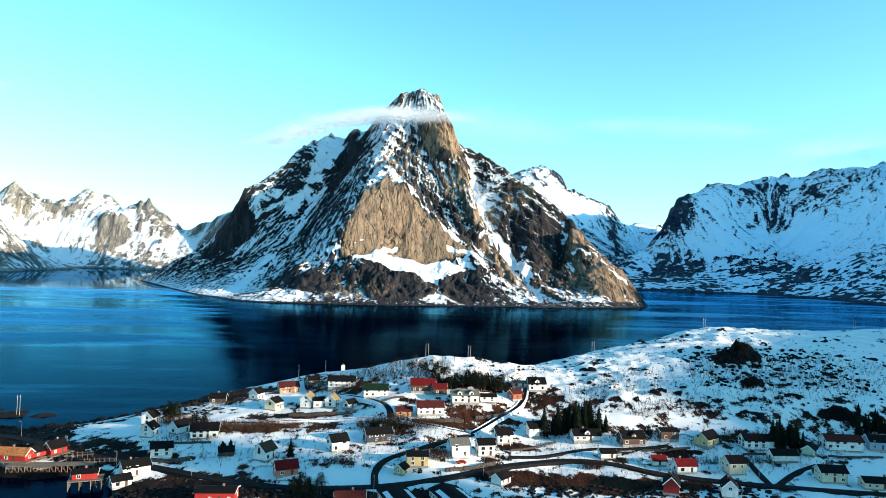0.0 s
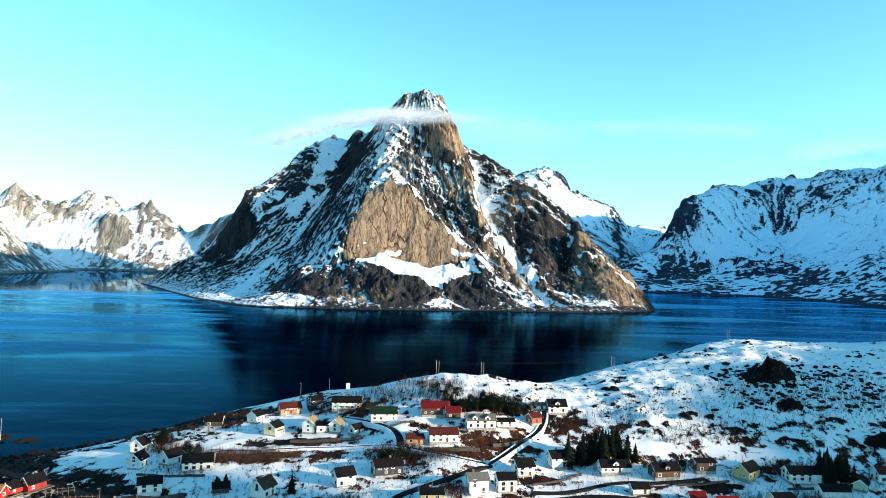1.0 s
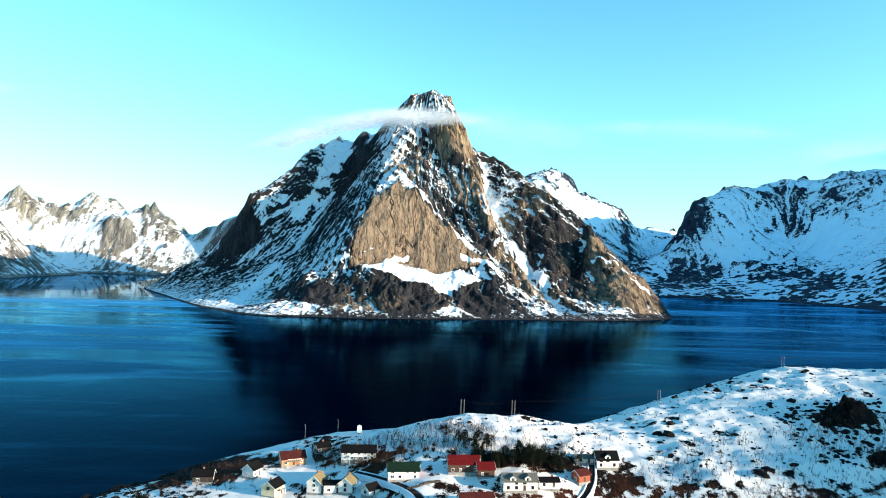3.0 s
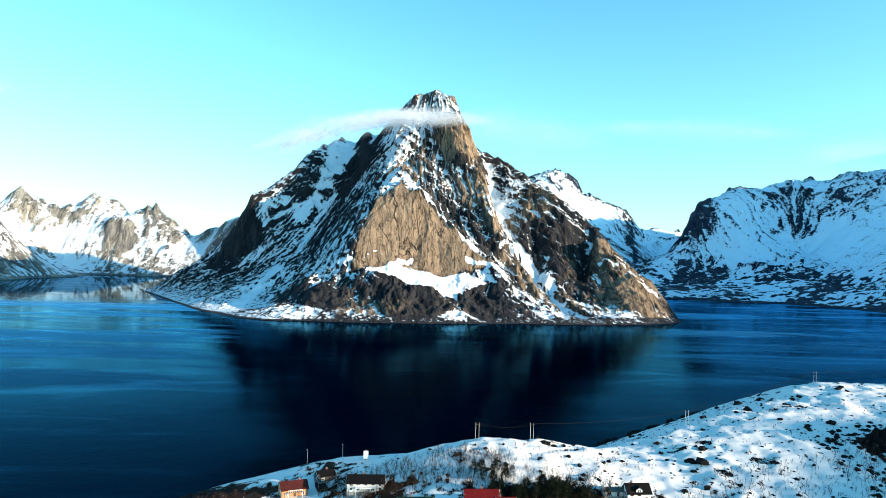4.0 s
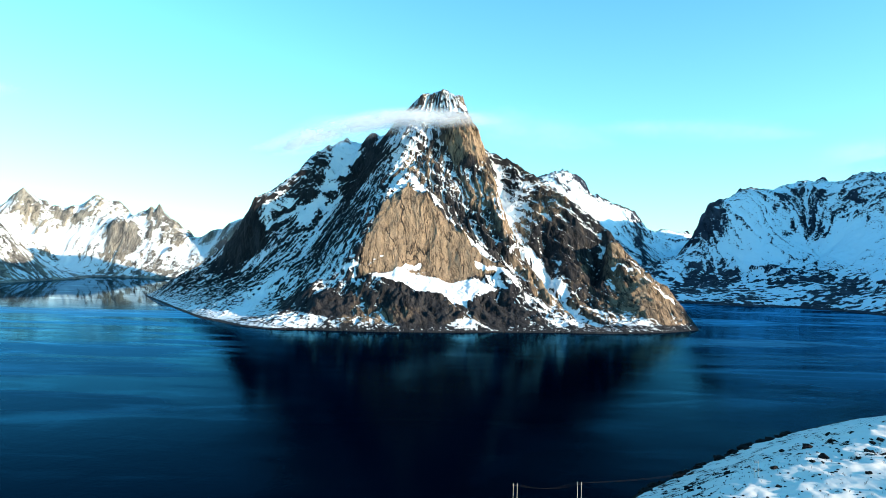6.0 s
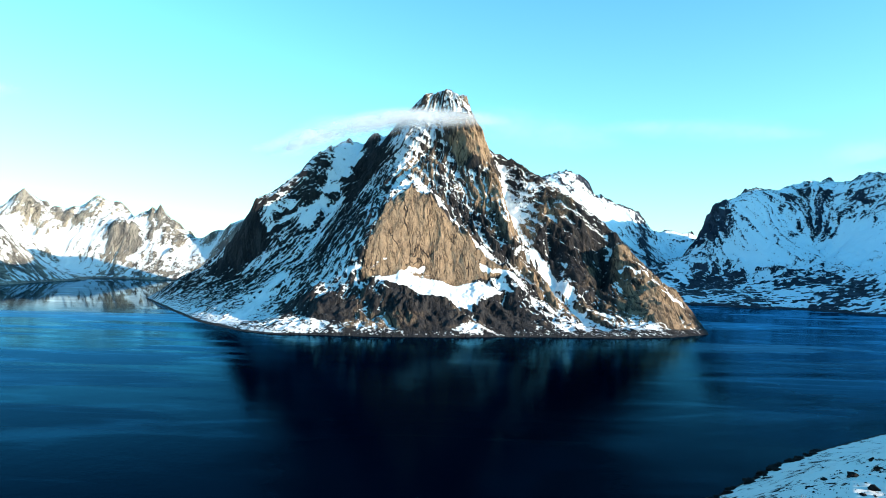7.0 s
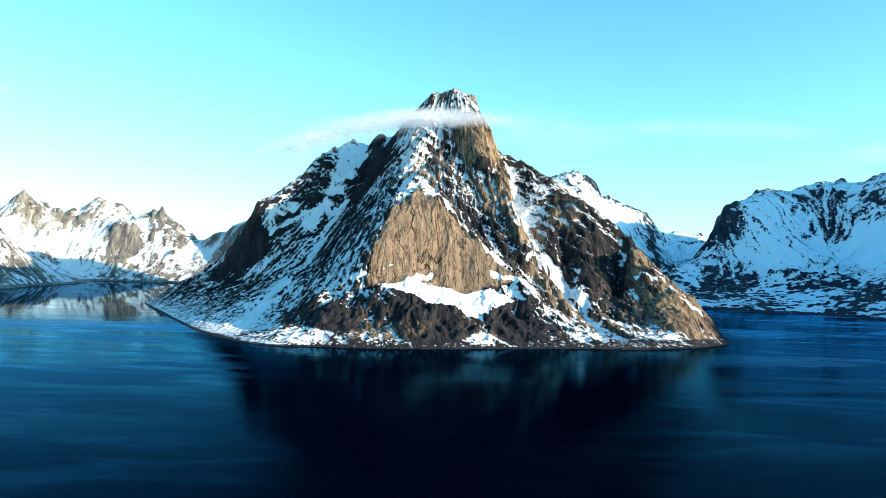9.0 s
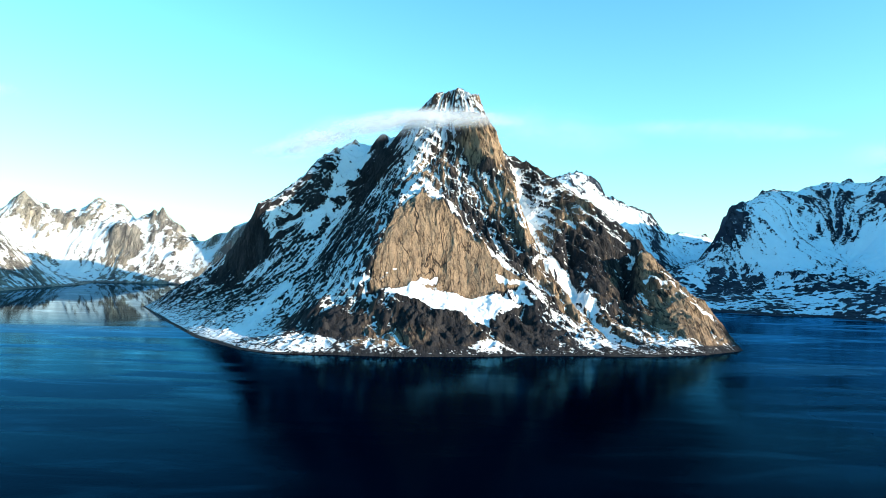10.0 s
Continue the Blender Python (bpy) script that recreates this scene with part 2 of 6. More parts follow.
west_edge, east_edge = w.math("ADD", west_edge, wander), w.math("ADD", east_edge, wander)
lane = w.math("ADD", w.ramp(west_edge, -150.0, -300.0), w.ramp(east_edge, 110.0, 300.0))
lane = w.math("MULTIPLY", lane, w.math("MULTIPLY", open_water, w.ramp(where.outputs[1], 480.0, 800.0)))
# ruffled side lanes also get extra painted sheen
sheen_gain = w.math("MULTIPLY", sheen_gain, w.ramp(lane, 0, 1, 1.0, 1.3))
# dark wedge painted in for the peak's reflection
dark_mirror = w.math("MULTIPLY", w.ramp(west_edge, -230.0, -110.0), w.ramp(east_edge, 150.0, 40.0))
dark_mirror = w.math("MULTIPLY", dark_mirror, w.ramp(where.outputs[1], 1400.0, 1000.0))
sheen_gain = w.math("MULTIPLY", sheen_gain, w.ramp(dark_mirror, 0, 1, 1.0, 0.22))
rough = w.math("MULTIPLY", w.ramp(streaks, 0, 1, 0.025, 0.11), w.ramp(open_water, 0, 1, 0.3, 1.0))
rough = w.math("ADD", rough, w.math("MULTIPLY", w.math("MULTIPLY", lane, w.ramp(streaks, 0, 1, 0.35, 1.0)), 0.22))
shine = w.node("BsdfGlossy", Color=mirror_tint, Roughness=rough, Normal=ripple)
gloss = w.math("MULTIPLY", w.node("Fresnel", IOR=1.04, Normal=ripple), sheen_gain)
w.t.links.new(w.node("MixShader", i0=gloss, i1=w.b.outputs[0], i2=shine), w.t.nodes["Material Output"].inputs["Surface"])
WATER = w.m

# ---------------------------------------------------------------- fjord
size = 9000.0
bm = bmesh.new()
vs = [bm.verts.new(p) for p in ((-size, -4000, 0), (size, -4000, 0), (size, size, 0), (-size, size, 0))]
bm.faces.new(vs)
me = bpy.data.meshes.new("water")
bm.to_mesh(me)
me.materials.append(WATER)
tagged(new("water", me), "dark blue calm fjord water with faint wind streaks and painted sheen", "water", kind="structure")

# ---------------------------------------------------------------- the great peak
PEAK = {
    "north_face": [(-850, 2560, 30), (-640, 2480, 170), (-480, 2620, 330), (-330, 2680, 400), (-170, 2560, 480)],
    "north_east_face": [(190, 2430, 330), (340, 2280, 200), (470, 2080, 80)],
    "south_shore": [(-1056, 2483, 0), (-765, 1978, 0), (-571, 1653, 0), (-514, 1588, 0), (-434, 1494, 0), (-366, 1450, 0), (-269, 1458, 0), (-158, 1458, 0), (-48, 1482, 0), (67, 1522, 0), (187, 1549, 0), (308, 1562, 0), (431, 1617, 0), (545, 1714, 0)],
    "west_ridge": [(-955, 2447, 52), (-813, 2371, 118), (-728, 2333, 189), (-670, 2294, 264), (-635, 2279, 326), (-584, 2294, 340), (-522, 2361, 420), (-478, 2428, 498), (-439, 2447, 518), (-388, 2486, 554), (-341, 2486, 538), (-312, 2472, 548), (-296, 2466, 574), (-272, 2440, 552), (-238, 2409, 560), (-184, 2342, 619)],
    "summit": [(-123, 2304, 661), (-63, 2303, 681), (3, 2294, 663), (16, 2285, 615), (51, 2199, 534)],
    "east_ridge": [(77, 2314, 492), (114, 2314, 485), (180, 2275, 449), (227, 2237, 411), (272, 2199, 369), (343, 2122, 311), (389, 2065, 263), (438, 1969, 177), (473, 1912, 127), (517, 1864, 89), (541, 1816, 44)],
    "knob_rib": [(-296, 2466, 571), (-283, 2275, 419), (-312, 2103, 278), (-353, 1960, 173), (-390, 1797, 69), (-417, 1644, 9)],
    "west_gully": [(-335, 2476, 521), (-364, 2352, 372), (-403, 2227, 259), (-441, 2094, 159), (-477, 1922, 78), (-487, 1711, 16)],
    "west_cliff_foot": [(-680, 2237, 111), (-600, 2199, 136), (-582, 2247, 229)],
    "front_spur": [(-91, 2280, 606), (-123, 2227, 531), (-150, 2132, 444), (-166, 2027, 379), (-138, 1950, 336)],
    "cliff_edge": [(-231, 1687, 126), (-225, 1730, 169), (-215, 1807, 228), (-193, 1874, 288), (-171, 1922, 315), (-138, 1950, 336), (-88, 1912, 313), (-49, 1883, 260), (-5, 1845, 215), (38, 1816, 180), (79, 1788, 145), (113, 1769, 132)],
    "cliff_foot": [(-211, 1683, 109), (-179, 1692, 106), (-135, 1706, 118), (-82, 1711, 103), (-16, 1721, 92), (17, 1735, 99)],
    "cliff_belly": [(-144, 1797, 201), (-60, 1807, 190)],
    "bench_lip": [(-169, 1625, 102), (-103, 1625, 75), (-53, 1616, 65), (10, 1616, 48), (90, 1711, 85)],
    "bench_under": [(-243, 1568, 43), (-160, 1577, 57), (-75, 1568, 36), (33, 1577, 33), (122, 1625, 32)],
    "rock_rib": [(51, 2199, 534), (60, 2170, 465), (92, 2084, 370), (127, 1988, 266), (152, 1902, 186), (183, 1836, 121), (215, 1749, 48)],
    "east_gully": [(117, 2285, 432), (126, 2199, 333), (155, 2017, 214), (200, 1922, 151), (241, 1845, 101), (268, 1749, 49), (305, 1663, 10)],
    "face_rib": [(228, 2199, 371), (225, 2084, 276), (228, 1969, 175), (279, 1855, 87)],
    "dark_couloir": [(387, 2036, 213), (357, 1941, 118), (326, 1874, 81)],
    "east_rib": [(391, 1950, 210), (390, 1874, 119), (427, 1788, 52)],
    "dark_gully": [(-76, 2180, 463), (-22, 2075, 349), (27, 1969, 246), (70, 1874, 168), (123, 1797, 112)],
    "north_shore": [(-1056, 2483, 0), (-1000, 2800, 0), (-720, 3250, 0), (-640, 3700, 0), (-300, 3950, 0), (200, 3950, 0), (450, 3600, 0)],
    # unseen behind the summit, raised to throw shade over the far bay
    "north_shade_ridge": [(-60, 2420, 570), (-60, 2700, 600), (-200, 3100, 740), (-220, 3400, 760), (-50, 3550, 700)],
    "east_shore": [(450, 3600, 0), (560, 2900, 0), (640, 2100, 0), (570, 1800, 0), (545, 1714, 0)],
    "deep": [(-1250, 2480, -60), (-900, 1900, -50), (-560, 1480, -50), (-360, 1340, -50), (100, 1400, -50), (480, 1560, -50), (680, 1750, -60), (760, 2100, -70), (700, 2900, -70), (600, 3600, -70)],
    "deep_north": [(-100, 4080, -60), (-400, 4050, -60), (-760, 3750, -60), (-830, 3350, -70), (-1150, 2850, -70), (-1250, 2480, -60)],
}


# where rock shows and where snow lies: how firmly, outline on the plan
BARE = {
    "tower": (0.45, [(-48, 2227), (85, 2274), (54, 2115), (-5, 2130), (-45, 2177)]),
    "knob_wall": (0.6, [(-286, 2405), (-241, 2280), (-242, 2233), (-284, 2236), (-313, 2219), (-376, 2322), (-403, 2291), (-427, 2226), (-449, 2193), (-418, 2304), (-377, 2353), (-353, 2423)]),
    "flank": (0.14, [(-385, 2261), (-311, 2203), (-252, 2084), (-268, 1900), (-289, 1825), (-338, 1810), (-393, 1860), (-448, 1947), (-458, 2149), (-426, 2224)]),
    "north_west": (0.16, [(-568, 2312), (-510, 2355), (-459, 2404), (-431, 2399), (-444, 2340), (-481, 2297), (-528, 2295)]),
    "west_cliff": (0.6, [(-629, 2263), (-597, 2245), (-570, 2214), (-620, 2218), (-666, 2213), (-704, 2252), (-740, 2340)]),
    "west_foot": (0.4, [(-799, 2317), (-721, 2273), (-689, 2232), (-732, 2215)]),
    "low_band": (0.08, [(-371, 1878), (-311, 1837), (-262, 1732), (-304, 1735), (-403, 1793), (-464, 1783), (-444, 1852)]),
    "front_foot": (0.36, [(-419, 1755), (-320, 1634), (-236, 1611), (-212, 1520), (-298, 1525), (-375, 1580)]),
    "under_shelf": (0.62, [(-168, 1609), (-138, 1657), (-66, 1607), (-20, 1584), (-1, 1564), (-42, 1522), (-124, 1489), (-150, 1546)]),
    "lower_wall": (0.58, [(27, 1650), (101, 1691), (132, 1646), (133, 1580), (66, 1546), (35, 1567)]),
    "dark_gully": (0.3, [(-72, 1988), (-5, 2006), (46, 1875), (13, 1838), (-48, 1888)]),
    "middle_wall": (0.22, [(11, 2082), (70, 2036), (105, 1905), (130, 1865), (74, 1844), (52, 1951)]),
    "shaded_wall": (0.5, [(232, 2067), (270, 2050), (238, 1901), (221, 1976)]),
    "buttress": (0.34, [(277, 2067), (384, 2036), (362, 1996), (300, 1837), (268, 1882), (258, 1986)]),
    "dark_couloir": (0.45, [(372, 2015), (391, 1947), (377, 1885), (329, 1821)]),
    "east_face": (0.36, [(412, 2030), (439, 1916), (475, 1811), (528, 1812), (437, 1695), (383, 1757), (387, 1873)]),
    "lower_cleft": (0.4, [(152, 1883), (185, 1927), (198, 1819), (211, 1778), (190, 1803)]),
}
WHITE = {
    "couloir": (0.6, [(-415, 2455), (-353, 2477), (-337, 2433), (-363, 2378), (-394, 2312), (-423, 2245), (-459, 2222), (-494, 2229), (-457, 2284), (-429, 2352)]),
    "bowl": (0.4, [(-635, 2280), (-528, 2295), (-490, 2280), (-449, 2247), (-496, 2239), (-556, 2273), (-587, 2265), (-560, 2231), (-587, 2239), (-616, 2261)]),
    "summit_ramp": (0.4, [(-243, 2306), (-127, 2197), (-141, 2158), (-167, 2079), (-201, 2044), (-188, 2150), (-211, 2229)]),
    "summit_field": (0.3, [(-190, 2301), (-56, 2244), (-64, 2227), (-103, 2207), (-142, 2178), (-197, 2250)]),
    "spur": (0.5, [(-162, 2079), (-118, 2034), (-81, 1930), (-135, 1941), (-183, 1929), (-208, 1899), (-191, 2024)]),
    "apron": (0.08, [(-285, 1764), (-342, 1739), (-434, 1717), (-480, 1563), (-672, 1857), (-578, 1939), (-463, 1923), (-382, 1931)]),
    "tower_snow": (0.5, [(120, 2241), (144, 2230), (158, 2161), (150, 2104), (104, 1936), (97, 2006)]),
    "east_snow": (0.35, [(163, 2220), (211, 2216), (216, 2155), (172, 2107), (147, 2102)]),
    "chute": (0.5, [(165, 1994), (222, 1935), (259, 1832), (295, 1815), (242, 1805), (198, 1819), (170, 1917)]),
    "fan": (0.36, [(135, 1728), (174, 1737), (210, 1772), (248, 1767), (275, 1716), (292, 1624), (202, 1585), (174, 1656), (136, 1683)]),
    "shelf": (0.6, [(-173, 1629), (-140, 1689), (-94, 1739), (-56, 1712), (42, 1725), (93, 1710), (28, 1683), (16, 1610), (-9, 1612), (-54, 1615), (-112, 1628)]),
    "foot_drift": (0.45, [(-1, 1560), (34, 1547), (60, 1538), (-42, 1506)]),
    "shore_patch": (0.12, [(-372, 1524), (-301, 1539), (-251, 1504), (-213, 1528), (-186, 1572), (-126, 1509), (-114, 1485), (-246, 1472), (-347, 1469)]),
    "middle_ledges": (0.3, [(25, 1780), (88, 1761), (145, 1758), (114, 1708), (43, 1747)]),
    "east_shelf": (0.25, [(282, 1753), (335, 1740), (384, 1715), (454, 1674), (360, 1631), (308, 1702)]),
}
# ribs and clefts: height or depth, half width, line on the plan; ledges: lines that hold snow
RIBS = {
    "tower": (34, 30, [(-10, 2196), (13, 2163), (34, 2137)]),
    "tower_rib": (16, 20, [(80, 2098), (97, 2003), (113, 1921), (131, 1880)]),
    "middle_rib": (16, 24, [(-91, 2122), (-27, 2035), (24, 1971), (83, 1878)]),
    "pillar": (14, 13, [(229, 2122), (214, 2050), (201, 1991)]),
    "broad_buttress": (20, 38, [(282, 2093), (301, 2027), (302, 1950), (297, 1857)]),
    "east_buttress": (20, 42, [(410, 2022), (427, 1919), (444, 1836), (433, 1719)]),
    "knob": (22, 30, [(-306, 2428), (-335, 2426), (-367, 2351)]),
    "lower_bastion": (16, 40, [(-133, 1596), (-102, 1547)]),
    "shore_bastion": (14, 36, [(-320, 1634), (-274, 1571)]),
}
CLEFTS = {
    "east_couloir": (22, 18, [(122, 2220), (133, 1982), (155, 1916), (193, 1884), (226, 1829), (257, 1749), (287, 1664)]),
    "shaded_couloir": (24, 15, [(226, 2024), (229, 1940), (225, 1845)]),
    "east_cleft": (26, 15, [(393, 2011), (375, 1980), (341, 1873)]),
    "dark_cleft": (20, 13, [(24, 1977), (48, 1915), (70, 1885)]),
    "lower_cleft": (18, 14, [(144, 1871), (163, 1802), (190, 1764)]),
    "summit_ramp": (14, 22, [(-126, 2180), (-161, 2065), (-209, 1979), (-247, 1888)]),
    "bay_cleft": (14, 14, [(-235, 1680), (-211, 1593), (-187, 1536)]),
}
LEDGES = {
    "cliff_rim": [(-101, 1985), (-63, 1909), (-20, 1893), (20, 1854), (61, 1840), (102, 1777)],
    "cliff_lip": [(-173, 1654), (-141, 1700), (-95, 1747)],
    "brow": [(-263, 1703), (-214, 1697), (-180, 1723)],
    "east_shelf": [(391, 1887), (419, 1867), (446, 1867)],
    "low_shelf": [(476, 1813), (496, 1815), (519, 1824)],
    "face_shelf": [(25, 1780), (56, 1763), (100, 1763)],
    "bastion_shelf": [(44, 1768), (82, 1765), (130, 1742)],
    "mid_shelf": [(269, 1749), (311, 1742), (329, 1716)],
    "rib_shelf": [(131, 1876), (162, 1912), (215, 1942)],
}


def terrace(z, lean, period, seed, x, y):
    """Sloping strata: treads that hold snow, risers that shed it."""
    q = z + lean * x + 9 * fbm(x, y, 60, 3, seed) + 3 * fbm(x, y, 14, 2, seed + 5)
    f = q / period + 0.35 * fbm(x, y, 180, 2, seed + 9)
    f = f - np.floor(f)
    return period * (smooth(0.42, 1.0, f) - f)


def great_peak():
    xs, ys = np.arange(-1100, 660, 2.2), np.concatenate([np.arange(1420, 2520, 2.2), np.arange(2520, 4100, 10.0)])
    x, y = np.meshgrid(xs, ys)
    z = spread(list(PEAK.values()), 40, x, y)
    sky_lines = PEAK["west_ridge"] + PEAK["summit"][:4]
    calm = 0.55 + 0.45 * smooth(10, 70, np.minimum(near(sky_lines, x, y), near(PEAK["east_ridge"], x, y)))
    face = inside(PEAK["cliff_edge"] + PEAK["cliff_foot"][::-1], x, y)
    bench = inside(PEAK["cliff_foot"] + PEAK["bench_lip"][::-1], x, y)
    wx, wy = x + 16 * fbm(x, y, 90, 4, 5), y + 16 * fbm(x, y, 90, 4, 9)
    zx, zy = x + 7 * fbm(x, y, 30, 4, 81), y + 7 * fbm(x, y, 30, 4, 85)
    for up, wide, line in RIBS.values():
        z = z + up * np.exp(-(near(line, zx, zy) / wide) ** 4)
    for down, wide, line in CLEFTS.values():
        z = z - down * np.exp(-(near(line, zx, zy) / wide) ** 2)
    ground = np.clip(z / 70, 0, 1) * calm * np.where(face, 0.4, 1) * np.where(bench, 0.3, 1)
    turn, out = np.arctan2(wx + 60, 2380 - wy), np.hypot(wx + 60, wy - 2380)
    ribs = ridged(turn * 560, out * 0.22, 70, 5, 33, 0.66)
    folds, nubs = ridged(wx, wy, 170, 5, 21, 0.55), ridged(wx, wy, 34, 5, 40, 0.66)
    z = z + ground * (8 * (folds - folds.mean()) + 12 * (ribs - ribs.mean()))
    west = smooth(-190, -290, x - 0.1 * (y - 1900))
    step = (1 - west) * (0.55 * terrace(z, 0.5, 15, 400, x, y) + 0.6 * terrace(z, 0.75, 37, 440, x, y)) + 0.4 * west * terrace(z, -1.6, 24, 420, x, y)
    z = z + np.clip(z / 30, 0, 1) * calm * np.where(bench | face, 0.12, 0.8) * np.clip(0.5 + 0.9 * fbm(x, y, 150, 3, 430), 0.0, 1) * step
    tread = slope_of(z, xs, ys)
    z = z + np.clip(z / 15, 0, 1) * np.where(bench | face, 0.4, 1) * 2.6 * (nubs - nubs.mean())
    for line in (PEAK["west_ridge"], PEAK["summit"][:5], PEAK["east_ridge"]):
        # bring the skyline back to its height, keeping its small teeth
        d, place = along(line, x, y)
        at = np.array(dense(line, 12.0))
        i = np.searchsorted(xs, at[:, 0]).clip(0, len(xs) - 1)
        j = np.searchsorted(ys, at[:, 1]).clip(0, len(ys) - 1)
        miss = at[:, 2] - z[j, i]
        miss = np.convolve(np.pad(miss, 2, mode="edge"), np.ones(5) / 5, "valid")
        run = np.concatenate([[0], np.cumsum(np.hypot(*np.diff(at[:, :2], axis=0).T))])
        z = z + np.interp(place, run, miss) * np.exp(-(d / 32) ** 2)
    s = 0.65 * tread + 0.35 * slope_of(z, xs, ys)
    high = smooth(330, 560, z)
    broad, small = fbm(x, y, 130, 4, 60), fbm(x, y, 28, 3, 64)
    hollow = np.clip((blur(z, 3) - z) / 2.5, -1, 1) + np.clip((blur(z, 10) - z) / 8, -1, 1)
    cap = (z > 585) & (np.abs(x + 70) < 260)
    hold = 1.26 + 0.4 * west + 0.35 * high
    snow = 0.47 + 0.36 * np.tanh(1.1 * (hold - s)) + 0.08 * broad + 0.08 * small + 0.2 * hollow
    for much, poly in BARE.values():
        snow -= much * blur(inside(poly, zx, zy), 3)
    for much, poly in WHITE.values():
        snow += much * blur(inside(poly, zx, zy), 3)
    for key, reach in (("west_gully", 20), ("east_gully", 12)):
        snow += 0.5 * np.exp(-(near(PEAK[key], x, y) / reach) ** 2)
    for line in LEDGES.values():
        snow += 0.9 * np.exp(-(near(line, zx, zy) / 5.0) ** 2)
    snow += 0.3 * blur(cap, 4) + 0.3 * blur(bench, 4) - 0.9 * blur(face, 2) * (1 - np.exp(-(near(LEDGES["cliff_lip"], zx, zy) / 7) ** 2)) - (0.4 - 0.18 * west) * smooth(130, 30, z) - 0.6 * smooth(3, 1, z)
    # shade painted into the west side's colour, sunlit tan into the east
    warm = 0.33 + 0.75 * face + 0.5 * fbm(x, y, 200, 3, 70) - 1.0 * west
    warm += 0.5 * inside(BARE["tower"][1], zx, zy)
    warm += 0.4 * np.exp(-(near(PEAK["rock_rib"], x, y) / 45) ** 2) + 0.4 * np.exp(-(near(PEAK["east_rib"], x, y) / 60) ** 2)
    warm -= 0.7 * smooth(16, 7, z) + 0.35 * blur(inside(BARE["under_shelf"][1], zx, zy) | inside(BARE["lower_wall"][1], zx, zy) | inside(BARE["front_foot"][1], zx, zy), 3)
    # shadow in the clefts, painted as darker rock along their lines
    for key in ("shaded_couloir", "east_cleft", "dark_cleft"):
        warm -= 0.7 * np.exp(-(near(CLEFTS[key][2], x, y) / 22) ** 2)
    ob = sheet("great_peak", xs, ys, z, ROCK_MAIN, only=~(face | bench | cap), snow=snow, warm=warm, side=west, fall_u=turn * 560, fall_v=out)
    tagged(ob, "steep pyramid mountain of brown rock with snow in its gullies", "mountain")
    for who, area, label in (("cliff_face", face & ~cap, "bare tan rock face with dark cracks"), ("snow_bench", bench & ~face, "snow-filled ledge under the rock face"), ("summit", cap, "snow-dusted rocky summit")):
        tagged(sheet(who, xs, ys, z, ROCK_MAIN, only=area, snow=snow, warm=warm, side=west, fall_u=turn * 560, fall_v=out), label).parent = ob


great_peak()

# ---------------------------------------------------------------- far ranges
EAST = [
    [(986, 3157, 0), (1177, 2983, 0), (1396, 2973, 0), (1493, 2789, 0), (1508, 2480, 0), (1480, 2000, 0), (1450, 1200, 0), (1500, 300, 0)],
    [(1233, 3850, 241), (1278, 3880, 309), (1368, 3950, 437), (1426, 4000, 504), (1508, 4050, 514), (1582, 4100, 559), (1689, 4180, 625), (1731, 4200, 595), (1773, 4220, 602), (1830, 4250, 576), (1884, 4280, 587), (1959, 4300, 645), (2000, 4300, 626), (2049, 4250, 669), (2078, 4200, 687), (2110, 4180, 675), (2157, 4150, 706), (2182, 4120, 664), (2234, 4100, 657), (2272, 4050, 696), (2281, 4000, 721), (2290, 3950, 702), (2340, 3776, 650), (2650, 3600, 660)],
    [(1272, 3633, 104), (1366, 3728, 165)], [(1498, 3489, 113), (1779, 3394, 150), (1907, 3778, 284)], [(1779, 3394, 150), (2051, 3442, 295)],
    [(489, 4500, 690), (637, 4650, 755), (723, 4720, 775), (858, 4720, 735), (878, 4650, 622), (972, 4700, 611), (1102, 4760, 563), (1237, 4800, 528), (1275, 4750, 433), (1311, 4600, 276), (1324, 4400, 165), (1297, 4000, 51)],
    [(1372, 4880, 396), (1456, 4900, 427), (1536, 4900, 402), (1635, 4900, 424), (1658, 4850, 352)], [(1492, 4700, 265), (1360, 4150, 110)],
    [(986, 3157, 0), (700, 3400, 0), (300, 3500, 0)], [(1000, 3000, -60), (700, 3250, -60), (300, 3350, -60)], [(1350, 2800, -60), (1380, 2200, -60), (1350, 1200, -60)],
    [(1458, 4180, 287), (1672, 4330, 409), (1863, 4450, 452), (2049, 4530, 495), (2168, 4430, 537), (2272, 4350, 514), (2371, 4230, 571)],
    [(400, 5000, 300), (1200, 5040, 200), (2000, 5000, 300), (2900, 4400, 500)],
    [(3100, 4000, 880), (3000, 3400, 940), (2950, 2700, 900), (2850, 1900, 860), (2750, 1200, 700), (2700, 700, 480)], [(1900, 2400, 120), (2300, 3000, 420), (2250, 1800, 330)], [(3500, 4000, 500), (3500, 2500, 500), (3500, 1000, 300)],
]
